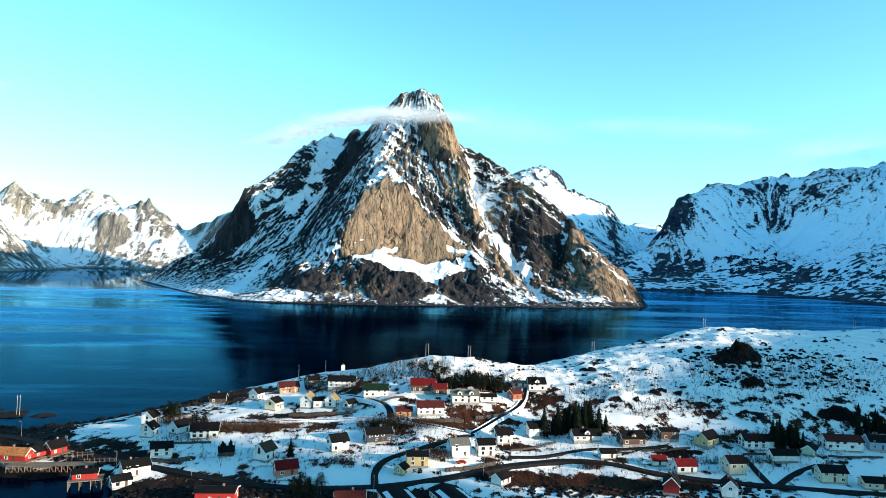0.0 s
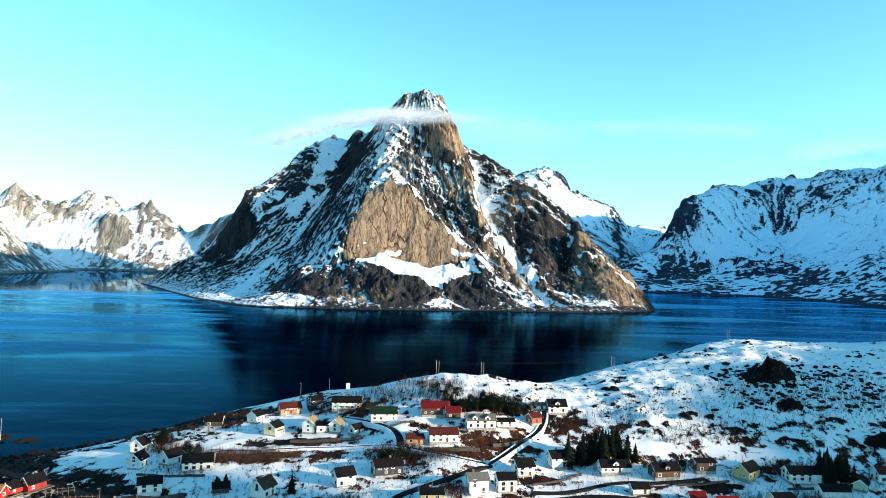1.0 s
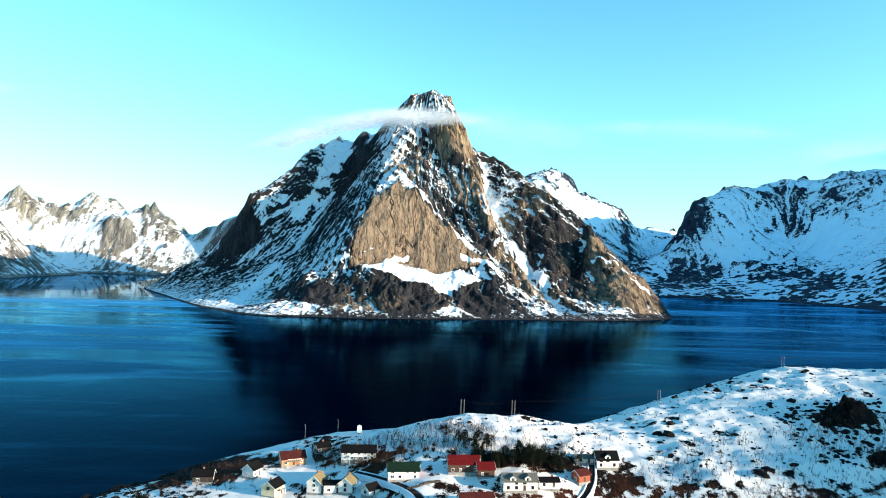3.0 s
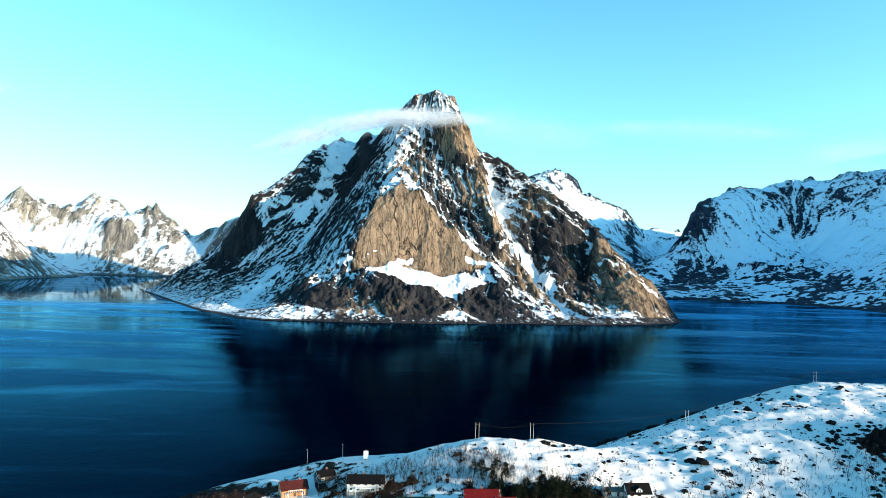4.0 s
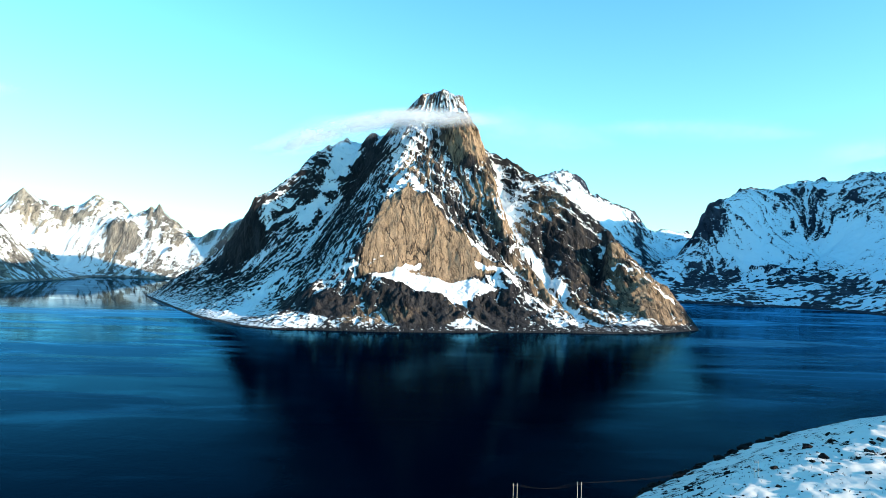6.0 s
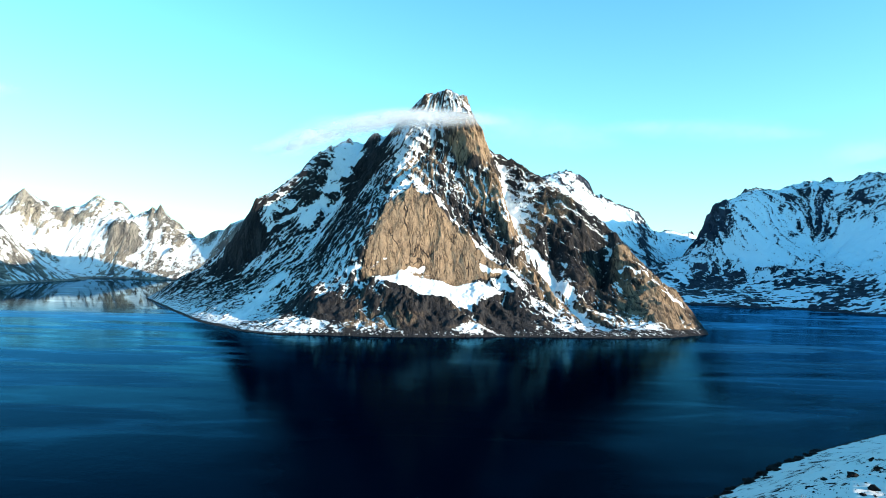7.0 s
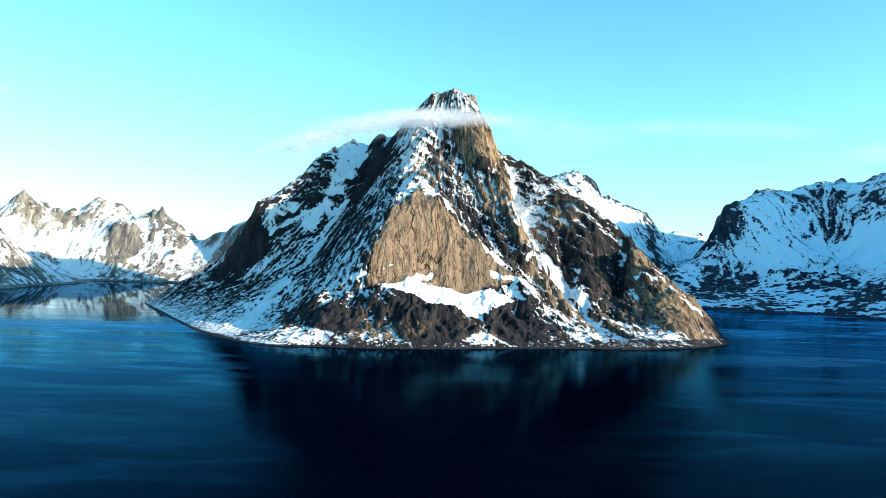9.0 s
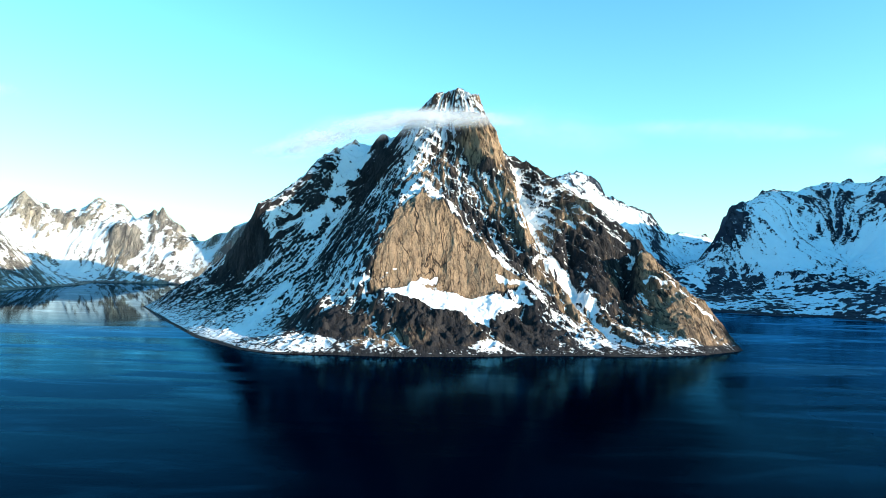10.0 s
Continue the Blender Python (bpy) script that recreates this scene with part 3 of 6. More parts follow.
EAST_BARE = {
    "buttress_head": [(1520, 4041), (1431, 3832), (1347, 3813), (1272, 3844)],
    "buttress_foot": [(1209, 3748), (1372, 3739), (1479, 3624), (1241, 3347), (1167, 3565)],
    "crest_wall": [(1845, 4055), (2057, 4143), (1917, 3935), (1812, 3923)],
    "twin_ribs": [(1990, 4046), (2096, 3960), (2007, 3841), (1948, 3772), (1860, 3767), (1878, 3876)],
    "lone_rock": [(1735, 3790), (1879, 3890), (1815, 3809)],
    "crest_east": [(2172, 3960), (2181, 3770), (2077, 3899)],
    "outcrop": [(1714, 3921), (1824, 3993), (1773, 3918)],
    "back_wall": [(1206, 4728), (1258, 4749), (1102, 3790), (1084, 3602), (1037, 3631), (1156, 4387)],
}
EAST_WHITE = {
    "back_snow": [(1053, 4682), (1222, 4758), (1247, 4736), (980, 4378), (750, 4259), (588, 4303)],
    "bowl": [(1500, 3916), (1662, 4010), (1816, 4059), (1766, 3916), (1679, 3725), (1488, 3645), (1424, 3762)],
    "east_field": [(2021, 3825), (2135, 3727), (1916, 3345), (1827, 3485)],
    "ramp": [(1420, 3790), (1491, 3683), (1780, 3698), (1668, 3589), (1458, 3608), (1402, 3727)],
}
WEST = [
    [(-3295, 4650, 390), (-3141, 4750, 432), (-3068, 4780, 464), (-3026, 4800, 524), (-2949, 4820, 586), (-2904, 4850, 540), (-2762, 4880, 458), (-2618, 4900, 471), (-2541, 4900, 505), (-2448, 4890, 467), (-2370, 4880, 418), (-2306, 4870, 392), (-2219, 4890, 404), (-2162, 4890, 440), (-2093, 4880, 488), (-2065, 4890, 462), (-2043, 4890, 498), (-1990, 4900, 423), (-1909, 4900, 370), (-1868, 4900, 302), (-1838, 4920, 331), (-1796, 4920, 258), (-1729, 4900, 236)],
    [(-2460, 5040, 451), (-2396, 5045, 506), (-2330, 5040, 447)],
    [(-2591, 5040, 504), (-2547, 5045, 546), (-2497, 5040, 491)],
    [(-2945, 4815, 574), (-2824, 4730, 410), (-2748, 4640, 287)],
    [(-3019, 4790, 515), (-2959, 4650, 381), (-2997, 4600, 322)],
    [(-2762, 4640, 257), (-2563, 4620, 200), (-2474, 4720, 299), (-2403, 4760, 348)],
    [(-2280, 4640, 227), (-2260, 4680, 340), (-2186, 4710, 370), (-2104, 4700, 308), (-2022, 4660, 205)],
    [(-2276, 4570, 123), (-2097, 4560, 107), (-1947, 4600, 170)],
    [(-2038, 4880, 474), (-1945, 4800, 344), (-1805, 4700, 213)],
    [(-2125, 4870, 421), (-2096, 4780, 339), (-2022, 4680, 261)],
    [(-1929, 4680, 264), (-1835, 4620, 188)],
    [(-1904, 4630, 153), (-1724, 4640, 147), (-1596, 4640, 162)],
    [(-2530, 4510, 66), (-2237, 4500, 42), (-1880, 4500, 49), (-1667, 4500, 62)],
    [(-1500, 1200, 0), (-1800, 2200, 0), (-1948, 3088, 0), (-2027, 3511, 0), (-2075, 3970, 0), (-2180, 4302, 0), (-2114, 4420, 0), (-1776, 4440, 0), (-1500, 4430, 0), (-1150, 4300, 0), (-900, 3800, 0), (-500, 3600, 0), (300, 3500, 0)],
    [(-3000, 3300, 700), (-2700, 3400, 560), (-2254, 3537, 290), (-2284, 3728, 192), (-2276, 3872, 114), (-2257, 4063, 42)],
    [(-1608, 4700, 303), (-1476, 4650, 353), (-1350, 4600, 402), (-700, 4500, 450), (443, 4400, 600)],
    [(-1400, 1200, -60), (-1700, 2200, -60), (-1840, 3088, -60), (-1920, 3511, -60), (-1970, 3970, -60), (-1980, 4280, -60), (-1500, 4280, -60), (-1200, 4100, -60), (-980, 3650, -60), (-500, 3450, -60), (300, 3380, -60)],
    [(-2400, 1200, 450), (-2700, 2200, 600), (-3000, 3300, 700)],
    [(-3400, 5130, 150), (-2900, 5130, 200), (-2300, 5140, 180), (-1800, 5130, 60), (-1500, 5100, 100), (-900, 4900, 250)],
]
WEST_BARE = {
    "first_peak": [(-2939, 4805), (-2833, 4840), (-2771, 4708), (-2714, 4680), (-2783, 4642), (-2862, 4673), (-2929, 4687)],
    "long_wall": [(-2810, 4829), (-2709, 4857), (-2553, 4854), (-2430, 4845), (-2503, 4769), (-2627, 4735), (-2702, 4757)],
    "buttress": [(-2290, 4710), (-2180, 4713), (-2095, 4698), (-2034, 4653), (-2096, 4572), (-2245, 4592)],
    "third_peak": [(-2144, 4862), (-2040, 4884), (-1909, 4881), (-1796, 4761), (-1780, 4684), (-1864, 4671), (-1959, 4745), (-2020, 4699)],
    "small_peak": [(-1833, 4831), (-1735, 4757), (-1729, 4687)],
}
WEST_WHITE = {"basin": [(-2694, 4620), (-2625, 4719), (-2369, 4732), (-2249, 4586), (-1994, 4601), (-1759, 4633), (-1637, 4513), (-2446, 4490)]}


SOUTH = [
    [(1150, -673, 0), (1180, -273, 0), (1250, 127, 0), (1350, 727, 0)],
    [(1480, -673, 180), (1450, -425, 200), (1450, -405, 405), (1450, -376, 405), (1450, -361, 325), (1450, -273, 336), (1450, -231, 331), (1450, -195, 346), (1450, -103, 352), (1450, -28, 331), (1450, 107, 345), (1500, 327, 350), (1600, 727, 380)],
    [(1590, -673, 80), (1590, -273, 170), (1590, 27, 180), (1700, 327, 200), (1800, 727, 220)],
    [(1350, -333, 200), (1350, -173, 210), (1350, 27, 210)],
    [(2300, -673, 100), (2300, 727, 150)],
]


def far_range(name, lines, crests, x0, x1, y0, y1, step, label, material, seed, hold, low, bare, white, skyline=(), wild=1.0):
    xs, ys = np.arange(x0, x1, step), np.arange(y0, y1, step)
    x, y = np.meshgrid(xs, ys)
    z = spread(lines, 90, x, y)
    wx, wy = x + 40 * fbm(x, y, 240, 4, seed), y + 40 * fbm(x, y, 240, 4, seed + 4)
    d, place = along(lines[crests[0]], wx, wy)
    for k in crests[1:]:
        d2, place2 = along(lines[k], wx, wy)
        place = np.where(d2 < d, place2 + 5000 * k, place)
        d = np.minimum(d, d2)
    d0, place0 = d, place
    true = np.min([near(lines[k], x, y) for k in crests], 0)
    calm = 0.35 + 0.65 * smooth(20, 200, true)
    ribs = ridged(place, d * 0.16, 210, 5, seed + 40, 0.6) * np.exp(-d / 900)
    folds, nubs = ridged(wx, wy, 400, 6, seed + 8, 0.55), ridged(wx, wy, 80, 4, seed + 14, 0.62)
    z = z + wild * np.clip(z / 150, 0, 1) * calm * (20 * (folds - folds.mean()) + 34 * (ribs - ribs.mean()))
    broad_slope = slope_of(blur(z, 3), xs, ys)
    crest = np.exp(-(true / 110) ** 2)
    z = z + wild * np.clip(z / 150, 0, 1) * (6 + 12 * crest) * (nubs - nubs.mean())
    for line in [lines[k] for k in skyline]:
        d, place = along(line, x, y)
        at = np.array(dense(line, 2 * step))
        i = np.searchsorted(xs, at[:, 0]).clip(0, len(xs) - 1)
        j = np.searchsorted(ys, at[:, 1]).clip(0, len(ys) - 1)
        miss = np.convolve(np.pad(at[:, 2] - z[j, i], 1, mode="edge"), np.ones(3) / 3, "valid")
        run = np.concatenate([[0], np.cumsum(np.hypot(*np.diff(at[:, :2], axis=0).T))])
        z = z + np.interp(place, run, miss) * np.exp(-(d / 100) ** 2)
    teeth = ridged(place0, d0 * 0.4, 180, 5, seed + 50, 0.6)
    z = z + wild * 20 * (teeth - teeth.mean()) * np.exp(-(true / 75) ** 2) * np.clip(z / 150, 0, 1)
    hollow = np.clip((blur(z, 2) - z) / 6, -1, 1) + np.clip((blur(z, 8) - z) / 22, -1, 1)
    s = 0.65 * broad_slope + 0.35 * slope_of(z, xs, ys)
    snow = 0.54 + 0.3 * np.tanh(1.6 * (hold - s)) + 0.16 * fbm(x, y, 260, 4, seed + 20) + 0.1 * fbm(x, y, 60, 3, seed + 25) + 0.28 * hollow - 0.12 * crest
    snow -= low * smooth(280, 60, z) * smooth(-0.3, 0.4, fbm(x, y, 34, 5, seed + 27) + 0.7 * fbm(x, y, 220, 3, seed + 28)) + 0.7 * smooth(12, 4, z)
    zx, zy = x + 22 * fbm(x, y, 90, 4, seed + 60), y + 22 * fbm(x, y, 90, 4, seed + 64)
    for poly in bare.values():
        snow -= 0.34 * blur(inside(poly, zx, zy), 1)
    for poly in white.values():
        snow += 0.2 * blur(inside(poly, zx, zy), 2)
    warm = 0.45 + 0.4 * fbm(x, y, 300, 3, seed + 30) + 0 * z
    top = true < 130
    ob = sheet(name, xs, ys, z, material, only=~top, snow=snow, warm=warm)
    tagged(ob, label, "mountain")
    tagged(sheet("crest", xs, ys, z, material, only=top, snow=snow, warm=warm), "jagged rocky crest with wind-blown snow").parent = ob


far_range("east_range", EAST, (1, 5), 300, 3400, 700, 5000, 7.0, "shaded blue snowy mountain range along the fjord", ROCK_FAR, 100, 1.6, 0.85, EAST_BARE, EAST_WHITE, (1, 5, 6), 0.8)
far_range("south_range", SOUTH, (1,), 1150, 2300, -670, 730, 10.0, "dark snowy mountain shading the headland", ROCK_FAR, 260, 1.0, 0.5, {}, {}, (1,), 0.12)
far_range("west_range", WEST, (0, 1, 2), -3300, 480, 1500, 5130, 8.0, "jagged snowy peaks beyond the far bay", ROCK_WEST, 200, 1.5, 0.6, WEST_BARE, WEST_WHITE, (0, 1, 2), 0.6)

# ---------------------------------------------------------------- headland with the village
LAND = [
    [(-330, 345, 0), (-228, 368, 0), (-204, 359, 0), (-197, 372, 0), (-185, 378, 0), (-175, 393, 0), (-165, 406, 0), (-150, 425, 0), (-140, 450, 0), (-115, 480, 0), (-70, 500, 0), (0, 500, 0), (50, 520, 0), (83, 563, 0), (131, 614, 0), (176, 659, 0), (196, 681, 0), (254, 728, 0), (340, 790, 0), (450, 840, 0), (700, 880, 0)],
    [(-330, 380, -14), (-215, 400, -14), (-170, 450, -14), (-110, 520, -14), (0, 545, -14), (60, 600, -14), (180, 720, -14), (320, 840, -14), (700, 930, -14)],
    [(-165, 406, 2), (-146, 417, 4), (-141, 430, 5)],
    [(-260, 290, 0), (-174, 283, 0), (-159, 281, 0), (-147, 288, 0), (-133, 283, 0), (-117, 267, 0), (-107, 258, 0), (-100, 230, 0)], [(-250, 260, -6), (-170, 262, -6), (-140, 262, -6), (-125, 240, -6)],
    [(-330, 345, 3), (-209, 339, 3), (-187, 328, 3), (-166, 320, 3), (-147, 313, 3)], [(-330, 310, 2), (-200, 305, 2), (-170, 298, 2)],
    [(-175, 336, 4), (-148, 325, 5), (-133, 331, 6), (-106, 326, 7), (-75, 291, 5), (-60, 287, 4), (-33, 298, 7), (-18, 292, 5), (-3, 285, 5), (18, 291, 5), (54, 307, 6), (85, 297, 6), (107, 290, 5), (130, 289, 5), (151, 283, 5), (174, 285, 6), (215, 300, 8), (330, 320, 10)],
    [(-116, 301, 4), (-124, 289, 3), (-97, 280, 3), (-68, 272, 3), (-35, 275, 4)], [(-49, 307, 7), (-79, 314, 7)], [(35, 322, 8), (54, 339, 8), (76, 326, 8), (100, 324, 9), (135, 323, 9), (153, 321, 10), (189, 315, 10), (215, 322, 10)], [(46, 284, 2), (80, 279, 2)],
    [(-116, 393, 9), (-105, 401, 11), (-87, 382, 10), (-61, 372, 11), (-42, 369, 12)], [(-102, 357, 8), (-70, 357, 9)], [(-79, 421, 13), (-52, 396, 15), (-24, 369, 19), (3, 378, 20), (21, 363, 18), (55, 386, 20)], [(4, 345, 15), (-4, 322, 12), (-18, 328, 9)], [(30, 353, 14), (23, 333, 10)], [(50, 374, 16), (72, 358, 14), (70, 333, 10)],
    [(-128, 413, 9), (-105, 413, 12), (-86, 450, 16), (-69, 455, 19), (-52, 446, 22), (-32, 437, 26), (-15, 438, 30), (0, 447, 31), (26, 455, 30), (40, 446, 29), (53, 442, 28), (64, 443, 25), (74, 449, 25), (93, 469, 29), (117, 487, 32), (144, 513, 34), (181, 530, 38), (208, 560, 42), (227, 560, 46), (272, 560, 45), (340, 575, 44), (400, 600, 45)],
    [(79, 396, 22), (107, 377, 23), (137, 423, 29), (192, 424, 34), (236, 443, 36), (273, 443, 37), (318, 472, 42), (420, 480, 44)], [(88, 351, 16), (134, 366, 20), (162, 360, 19), (200, 375, 26), (234, 380, 26), (237, 351, 20), (330, 380, 24)],
    [(-300, 150, 2), (-100, 150, 3), (100, 150, 4), (400, 150, 8)], [(-300, -400, 3), (400, -400, 5), (700, 200, 12), (700, 500, 40)],
]


BROWN = ((-88, 343, 22, 9), (-62, 366, 22, 5), (4, 341, 16, 4), (48, 288, 32, 6), (85, 283, 30, 6), (-215, 316, 45, 11), (-270, 335, 50, 30), (-225, 350, 36, 14), (-188, 336, 18, 9), (-160, 322, 12, 7), (-132, 306, 14, 5), (-100, 268, 30, 9), (-120, 412, 22, 14), (-142, 428, 14, 20), (-98, 464, 24, 12), (28, 352, 16, 4), (20, 392, 40, 6), (68, 379, 6, 5), (45, 322, 9, 4), (120, 318, 16, 4), (-30, 262, 60, 7), (-150, 300, 14, 10))


def headland():
    xs, ys = np.arange(-330, 620, 1.5), np.concatenate([np.arange(-400, 200, 12.0), np.arange(200, 640, 1.5), np.arange(640, 900, 5.0)])
    x, y = np.meshgrid(xs, ys)
    z = spread(LAND, 18, x, y)
    hill = smooth(14, 26, z) * smooth(-60, 0, x)
    z = z + hill * 1.3 * ridged(x, y, 26, 4, 300) + np.clip(z / 4, 0, 1) * 0.5 * fbm(x, y, 14, 4, 310)
    crag = 1.7 * np.exp(-((x - 199) / 11) ** 2 - ((y - 438) / 9) ** 2) + 0.6 * np.exp(-((x - 183) / 7) ** 2 - ((y - 388) / 5) ** 2) + 0.7 * np.exp(-((x - 212) / 11) ** 2 - ((y - 352) / 5) ** 2)
    z = z + crag * (4.0 + 3.2 * ridged(x, y, 9, 4, 305))
    s = slope_of(z, xs, ys)
    snow = 0.8 - 0.6 * (s - 0.25) + 0.3 * fbm(x, y, 22, 4, 320) + (0.36 - 0.14 * smooth(25, 30, z) * smooth(90, 60, x)) * fbm(x, y, 5.0, 4, 325) - 0.9 * smooth(1.8, 0.5, z)
    snow -= 0.75 * np.clip(crag, 0, 1) + 0.34 * hill * smooth(0.22, 0.62, fbm(x, y, 19, 5, 350)) * smooth(60, 110, x)
    village = smooth(27, 18, z) * smooth(470, 430, y)
    snow -= village * (0.16 + 0.34 * fbm(x, y, 24, 4, 345)) - 0.12 * smooth(25, 30, z)
    for px, py, rx, ry in BROWN:
        snow -= 0.75 * np.exp(-((x - px) / rx) ** 2 - ((y - py) / ry) ** 2)
    snow += 0.5 * np.exp(-((x + 140) / 22) ** 2 - ((y - 350) / 22) ** 2)
    warm = 0.25 - 0.5 * hill * smooth(70, 110, x) + 0.5 * fbm(x, y, 50, 3, 330) + 0.4 * village - 1.1 * smooth(-105, -140, x)
    ob = sheet("ground", xs, ys, z, ROCK_HILL, floor=-2.0, snow=snow, warm=warm)
    tagged(ob, "snow covered headland with rocks and brown heather", "ground", kind="structure")
    return xs, ys, z


GX, GY, GZ = headland()


def height(x, y):
    i = min(max(int(np.searchsorted(GX, x)) - 1, 0), len(GX) - 2)
    j = min(max(int(np.searchsorted(GY, y)) - 1, 0), len(GY) - 2)
    u, v = (x - GX[i]) / (GX[i + 1] - GX[i]), (y - GY[j]) / (GY[j + 1] - GY[j])
    return float((GZ[j, i] * (1 - u) + GZ[j, i + 1] * u) * (1 - v) + (GZ[j + 1, i] * (1 - u) + GZ[j + 1, i + 1] * u) * v)


# ---------------------------------------------------------------- materials of the village
def plain(name, color, rough=0.7, vary=0.25, scale=1.5, metal=0.0, stretch=(1, 1, 1), bump=0.02):
    m = Mat(name, rough, color, metal, 0.06)
    n = m.noise(scale, 5, 0.6, stretch)
    big = m.noise(scale * 0.13, 3, 0.5)
    shade = m.mix(m.ramp(n, 0.3, 0.7), tuple(c * (1 - vary) for c in color), tuple(min(1, c * (1 + vary * 0.5)) for c in color))
    m.put(m.b, "Base Color", m.mix(m.ramp(big, 0.35, 0.7, 0, 0.5), shade, tuple(c * (1 - vary * 0.8) for c in color)))
    m.bump(n, 0.4, bump)
    return m.m


def boards(name, color):
    """Painted timber cladding."""
    m = Mat(name, 0.65, color, 0, 0.3)
    wear = m.noise(0.9, 5, 0.65, (1, 1, 0.3))
    lines = m.node("TexWave", 1, None, Vector=m.coords((1, 1, 1), "Object"), Scale=2.4, Distortion=0.4, Detail=1.0)
    m.put(m.b, "Base Color", m.mix(m.ramp(wear, 0.35, 0.75), color, tuple(c * 0.72 for c in color)))
    m.bump(lines, 0.5, 0.03)
    return m.m


WALLS = {
    "white": boards("white_cladding", (0.62, 0.61, 0.58)), "red": boards("red_cladding", (0.27, 0.012, 0.01)), "cream": boards("cream_cladding", (0.62, 0.52, 0.34)),
    "ochre": boards("ochre_cladding", (0.42, 0.2, 0.09)), "brown": boards("brown_cladding", (0.07, 0.032, 0.02)), "dark": boards("dark_cladding", (0.03, 0.026, 0.025)),
    "navy": boards("navy_cladding", (0.018, 0.022, 0.035)), "yellow": boards("yellow_cladding", (0.5, 0.37, 0.17)), "beige": boards("beige_cladding", (0.5, 0.42, 0.3)),
    "orange": boards("orange_cladding", (0.24, 0.06, 0.028)), "salmon": boards("salmon_cladding", (0.45, 0.13, 0.08)), "green": boards("green_cladding", (0.42, 0.47, 0.34)),
    "bluegrey": boards("blue_grey_cladding", (0.22, 0.28, 0.36)),
}
ROOFS = {
    "black": plain("black_roof", (0.0065, 0.006, 0.0065), 0.85, 0.5, 1.2), "grey": plain("grey_roof", (0.11, 0.105, 0.095), 0.85, 0.3, 1.2), "brown": plain("brown_roof", (0.055, 0.03, 0.022), 0.7, 0.4, 1.2),
    "brownred": plain("brown_red_roof", (0.06, 0.014, 0.012), 0.8, 0.4, 1.2), "redroof": plain("red_roof", (0.1, 0.007, 0.008), 0.85, 0.3, 1.2), "green": plain("green_roof", (0.007, 0.02, 0.012), 0.85, 0.4, 1.2),
    "rust": plain("rust_roof", (0.3, 0.12, 0.045), 0.8, 0.5, 1.2), "tan": plain("tan_roof", (0.19, 0.145, 0.08), 0.85, 0.3, 1.2), "white": plain("white_roof", (0.7, 0.7, 0.7), 0.6, 0.1, 1.2),
}
TRIM = plain("white_trim", (0.75, 0.75, 0.73), 0.5, 0.12, 3)
CONCRETE = plain("concrete", (0.26, 0.25, 0.24), 0.9, 0.35, 1.0)
TIMBER = plain("weathered_timber", (0.17, 0.13, 0.1), 0.85, 0.45, 2.5)
BRICK = plain("chimney_brick", (0.24, 0.1, 0.07), 0.9, 0.35, 4)
PALE = plain("silvered_timber", (0.4, 0.38, 0.35), 0.85, 0.3, 2.5)
STEEL = plain("galvanised_steel", (0.42, 0.43, 0.44), 0.45, 0.2, 3, 0.8)
ROAD = plain("worn_asphalt", (0.014, 0.013, 0.0135), 0.95, 0.4, 0.6)
BANK = plain("ploughed_snow", (0.62, 0.64, 0.68), 0.7, 0.2, 0.8, bump=0.15)
NEEDLE = plain("spruce_needles", (0.008, 0.012, 0.007), 0.8, 0.6, 1.6)
BARK = plain("bark", (0.06, 0.045, 0.035), 0.9, 0.4, 3)
TWIG = plain("bare_birch_twigs", (0.075, 0.04, 0.026), 0.85, 0.4, 0.25)
STONE = plain("dark_boulder", (0.012, 0.011, 0.0115), 0.9, 0.6, 0.8, bump=0.3)
glass = Mat("window_glass", 0.06, (0.012, 0.016, 0.022), 0, 0.6)
GLASS = glass.m


# ---------------------------------------------------------------- mesh helpers
MESHES = {}


def mesh(name, verts, faces, material, key=None):
    if key and key in MESHES:
        return MESHES[key]
    me = bpy.data.meshes.new(name)
    me.from_pydata([tuple(v) for v in verts], [], faces)
    b = bmesh.new()
    b.from_mesh(me)
    bmesh.ops.recalc_face_normals(b, faces=b.faces)
    b.to_mesh(me)
    b.free()
    me.materials.append(material)
    if key:
        MESHES[key] = me
    return me


def part(name, me, parent=None, m=None, label=""):
    ob = new(name, me)
    if parent:
        ob.parent = parent
    if m is not None:
        ob.matrix_basis = m
    return tagged(ob, label)


def slab(sx, sy, sz, material, x=0.0, y=0.0, z=0.0, name="slab", bevel=0.0):
    """A box on its base, shared between alike pieces."""
    key = ("slab", round(sx, 2), round(sy, 2), round(sz, 2), round(x, 2), round(y, 2), round(z, 2), material.name, bevel)
    a, b, c = sx / 2, sy / 2, sz
    if bevel:
        e = bevel
        ring = [(-a + e, -b), (a - e, -b), (a, -b + e), (a, b - e), (a - e, b), (-a + e, b), (-a, b - e), (-a, -b + e)]
        v = [(x + p, y + q, z) for p, q in ring] + [(x + p, y + q, z + c - e) for p, q in ring] + [(x + p * 0.9, y + q * 0.9, z + c) for p, q in ring]
        f = [tuple(range(7, -1, -1)), tuple(range(16, 24))]
        f += [(r * 8 + i, r * 8 + (i + 1) % 8, r * 8 + 8 + (i + 1) % 8, r * 8 + 8 + i) for r in range(2) for i in range(8)]
    else:
        v = [(x + p, y + q, z + r) for r in (0, c) for q in (-b, b) for p in (-a, a)]
        f = [(0, 2, 3, 1), (4, 5, 7, 6), (0, 1, 5, 4), (2, 6, 7, 3), (0, 4, 6, 2), (1, 3, 7, 5)]
    return mesh(name, v, f, material, key)


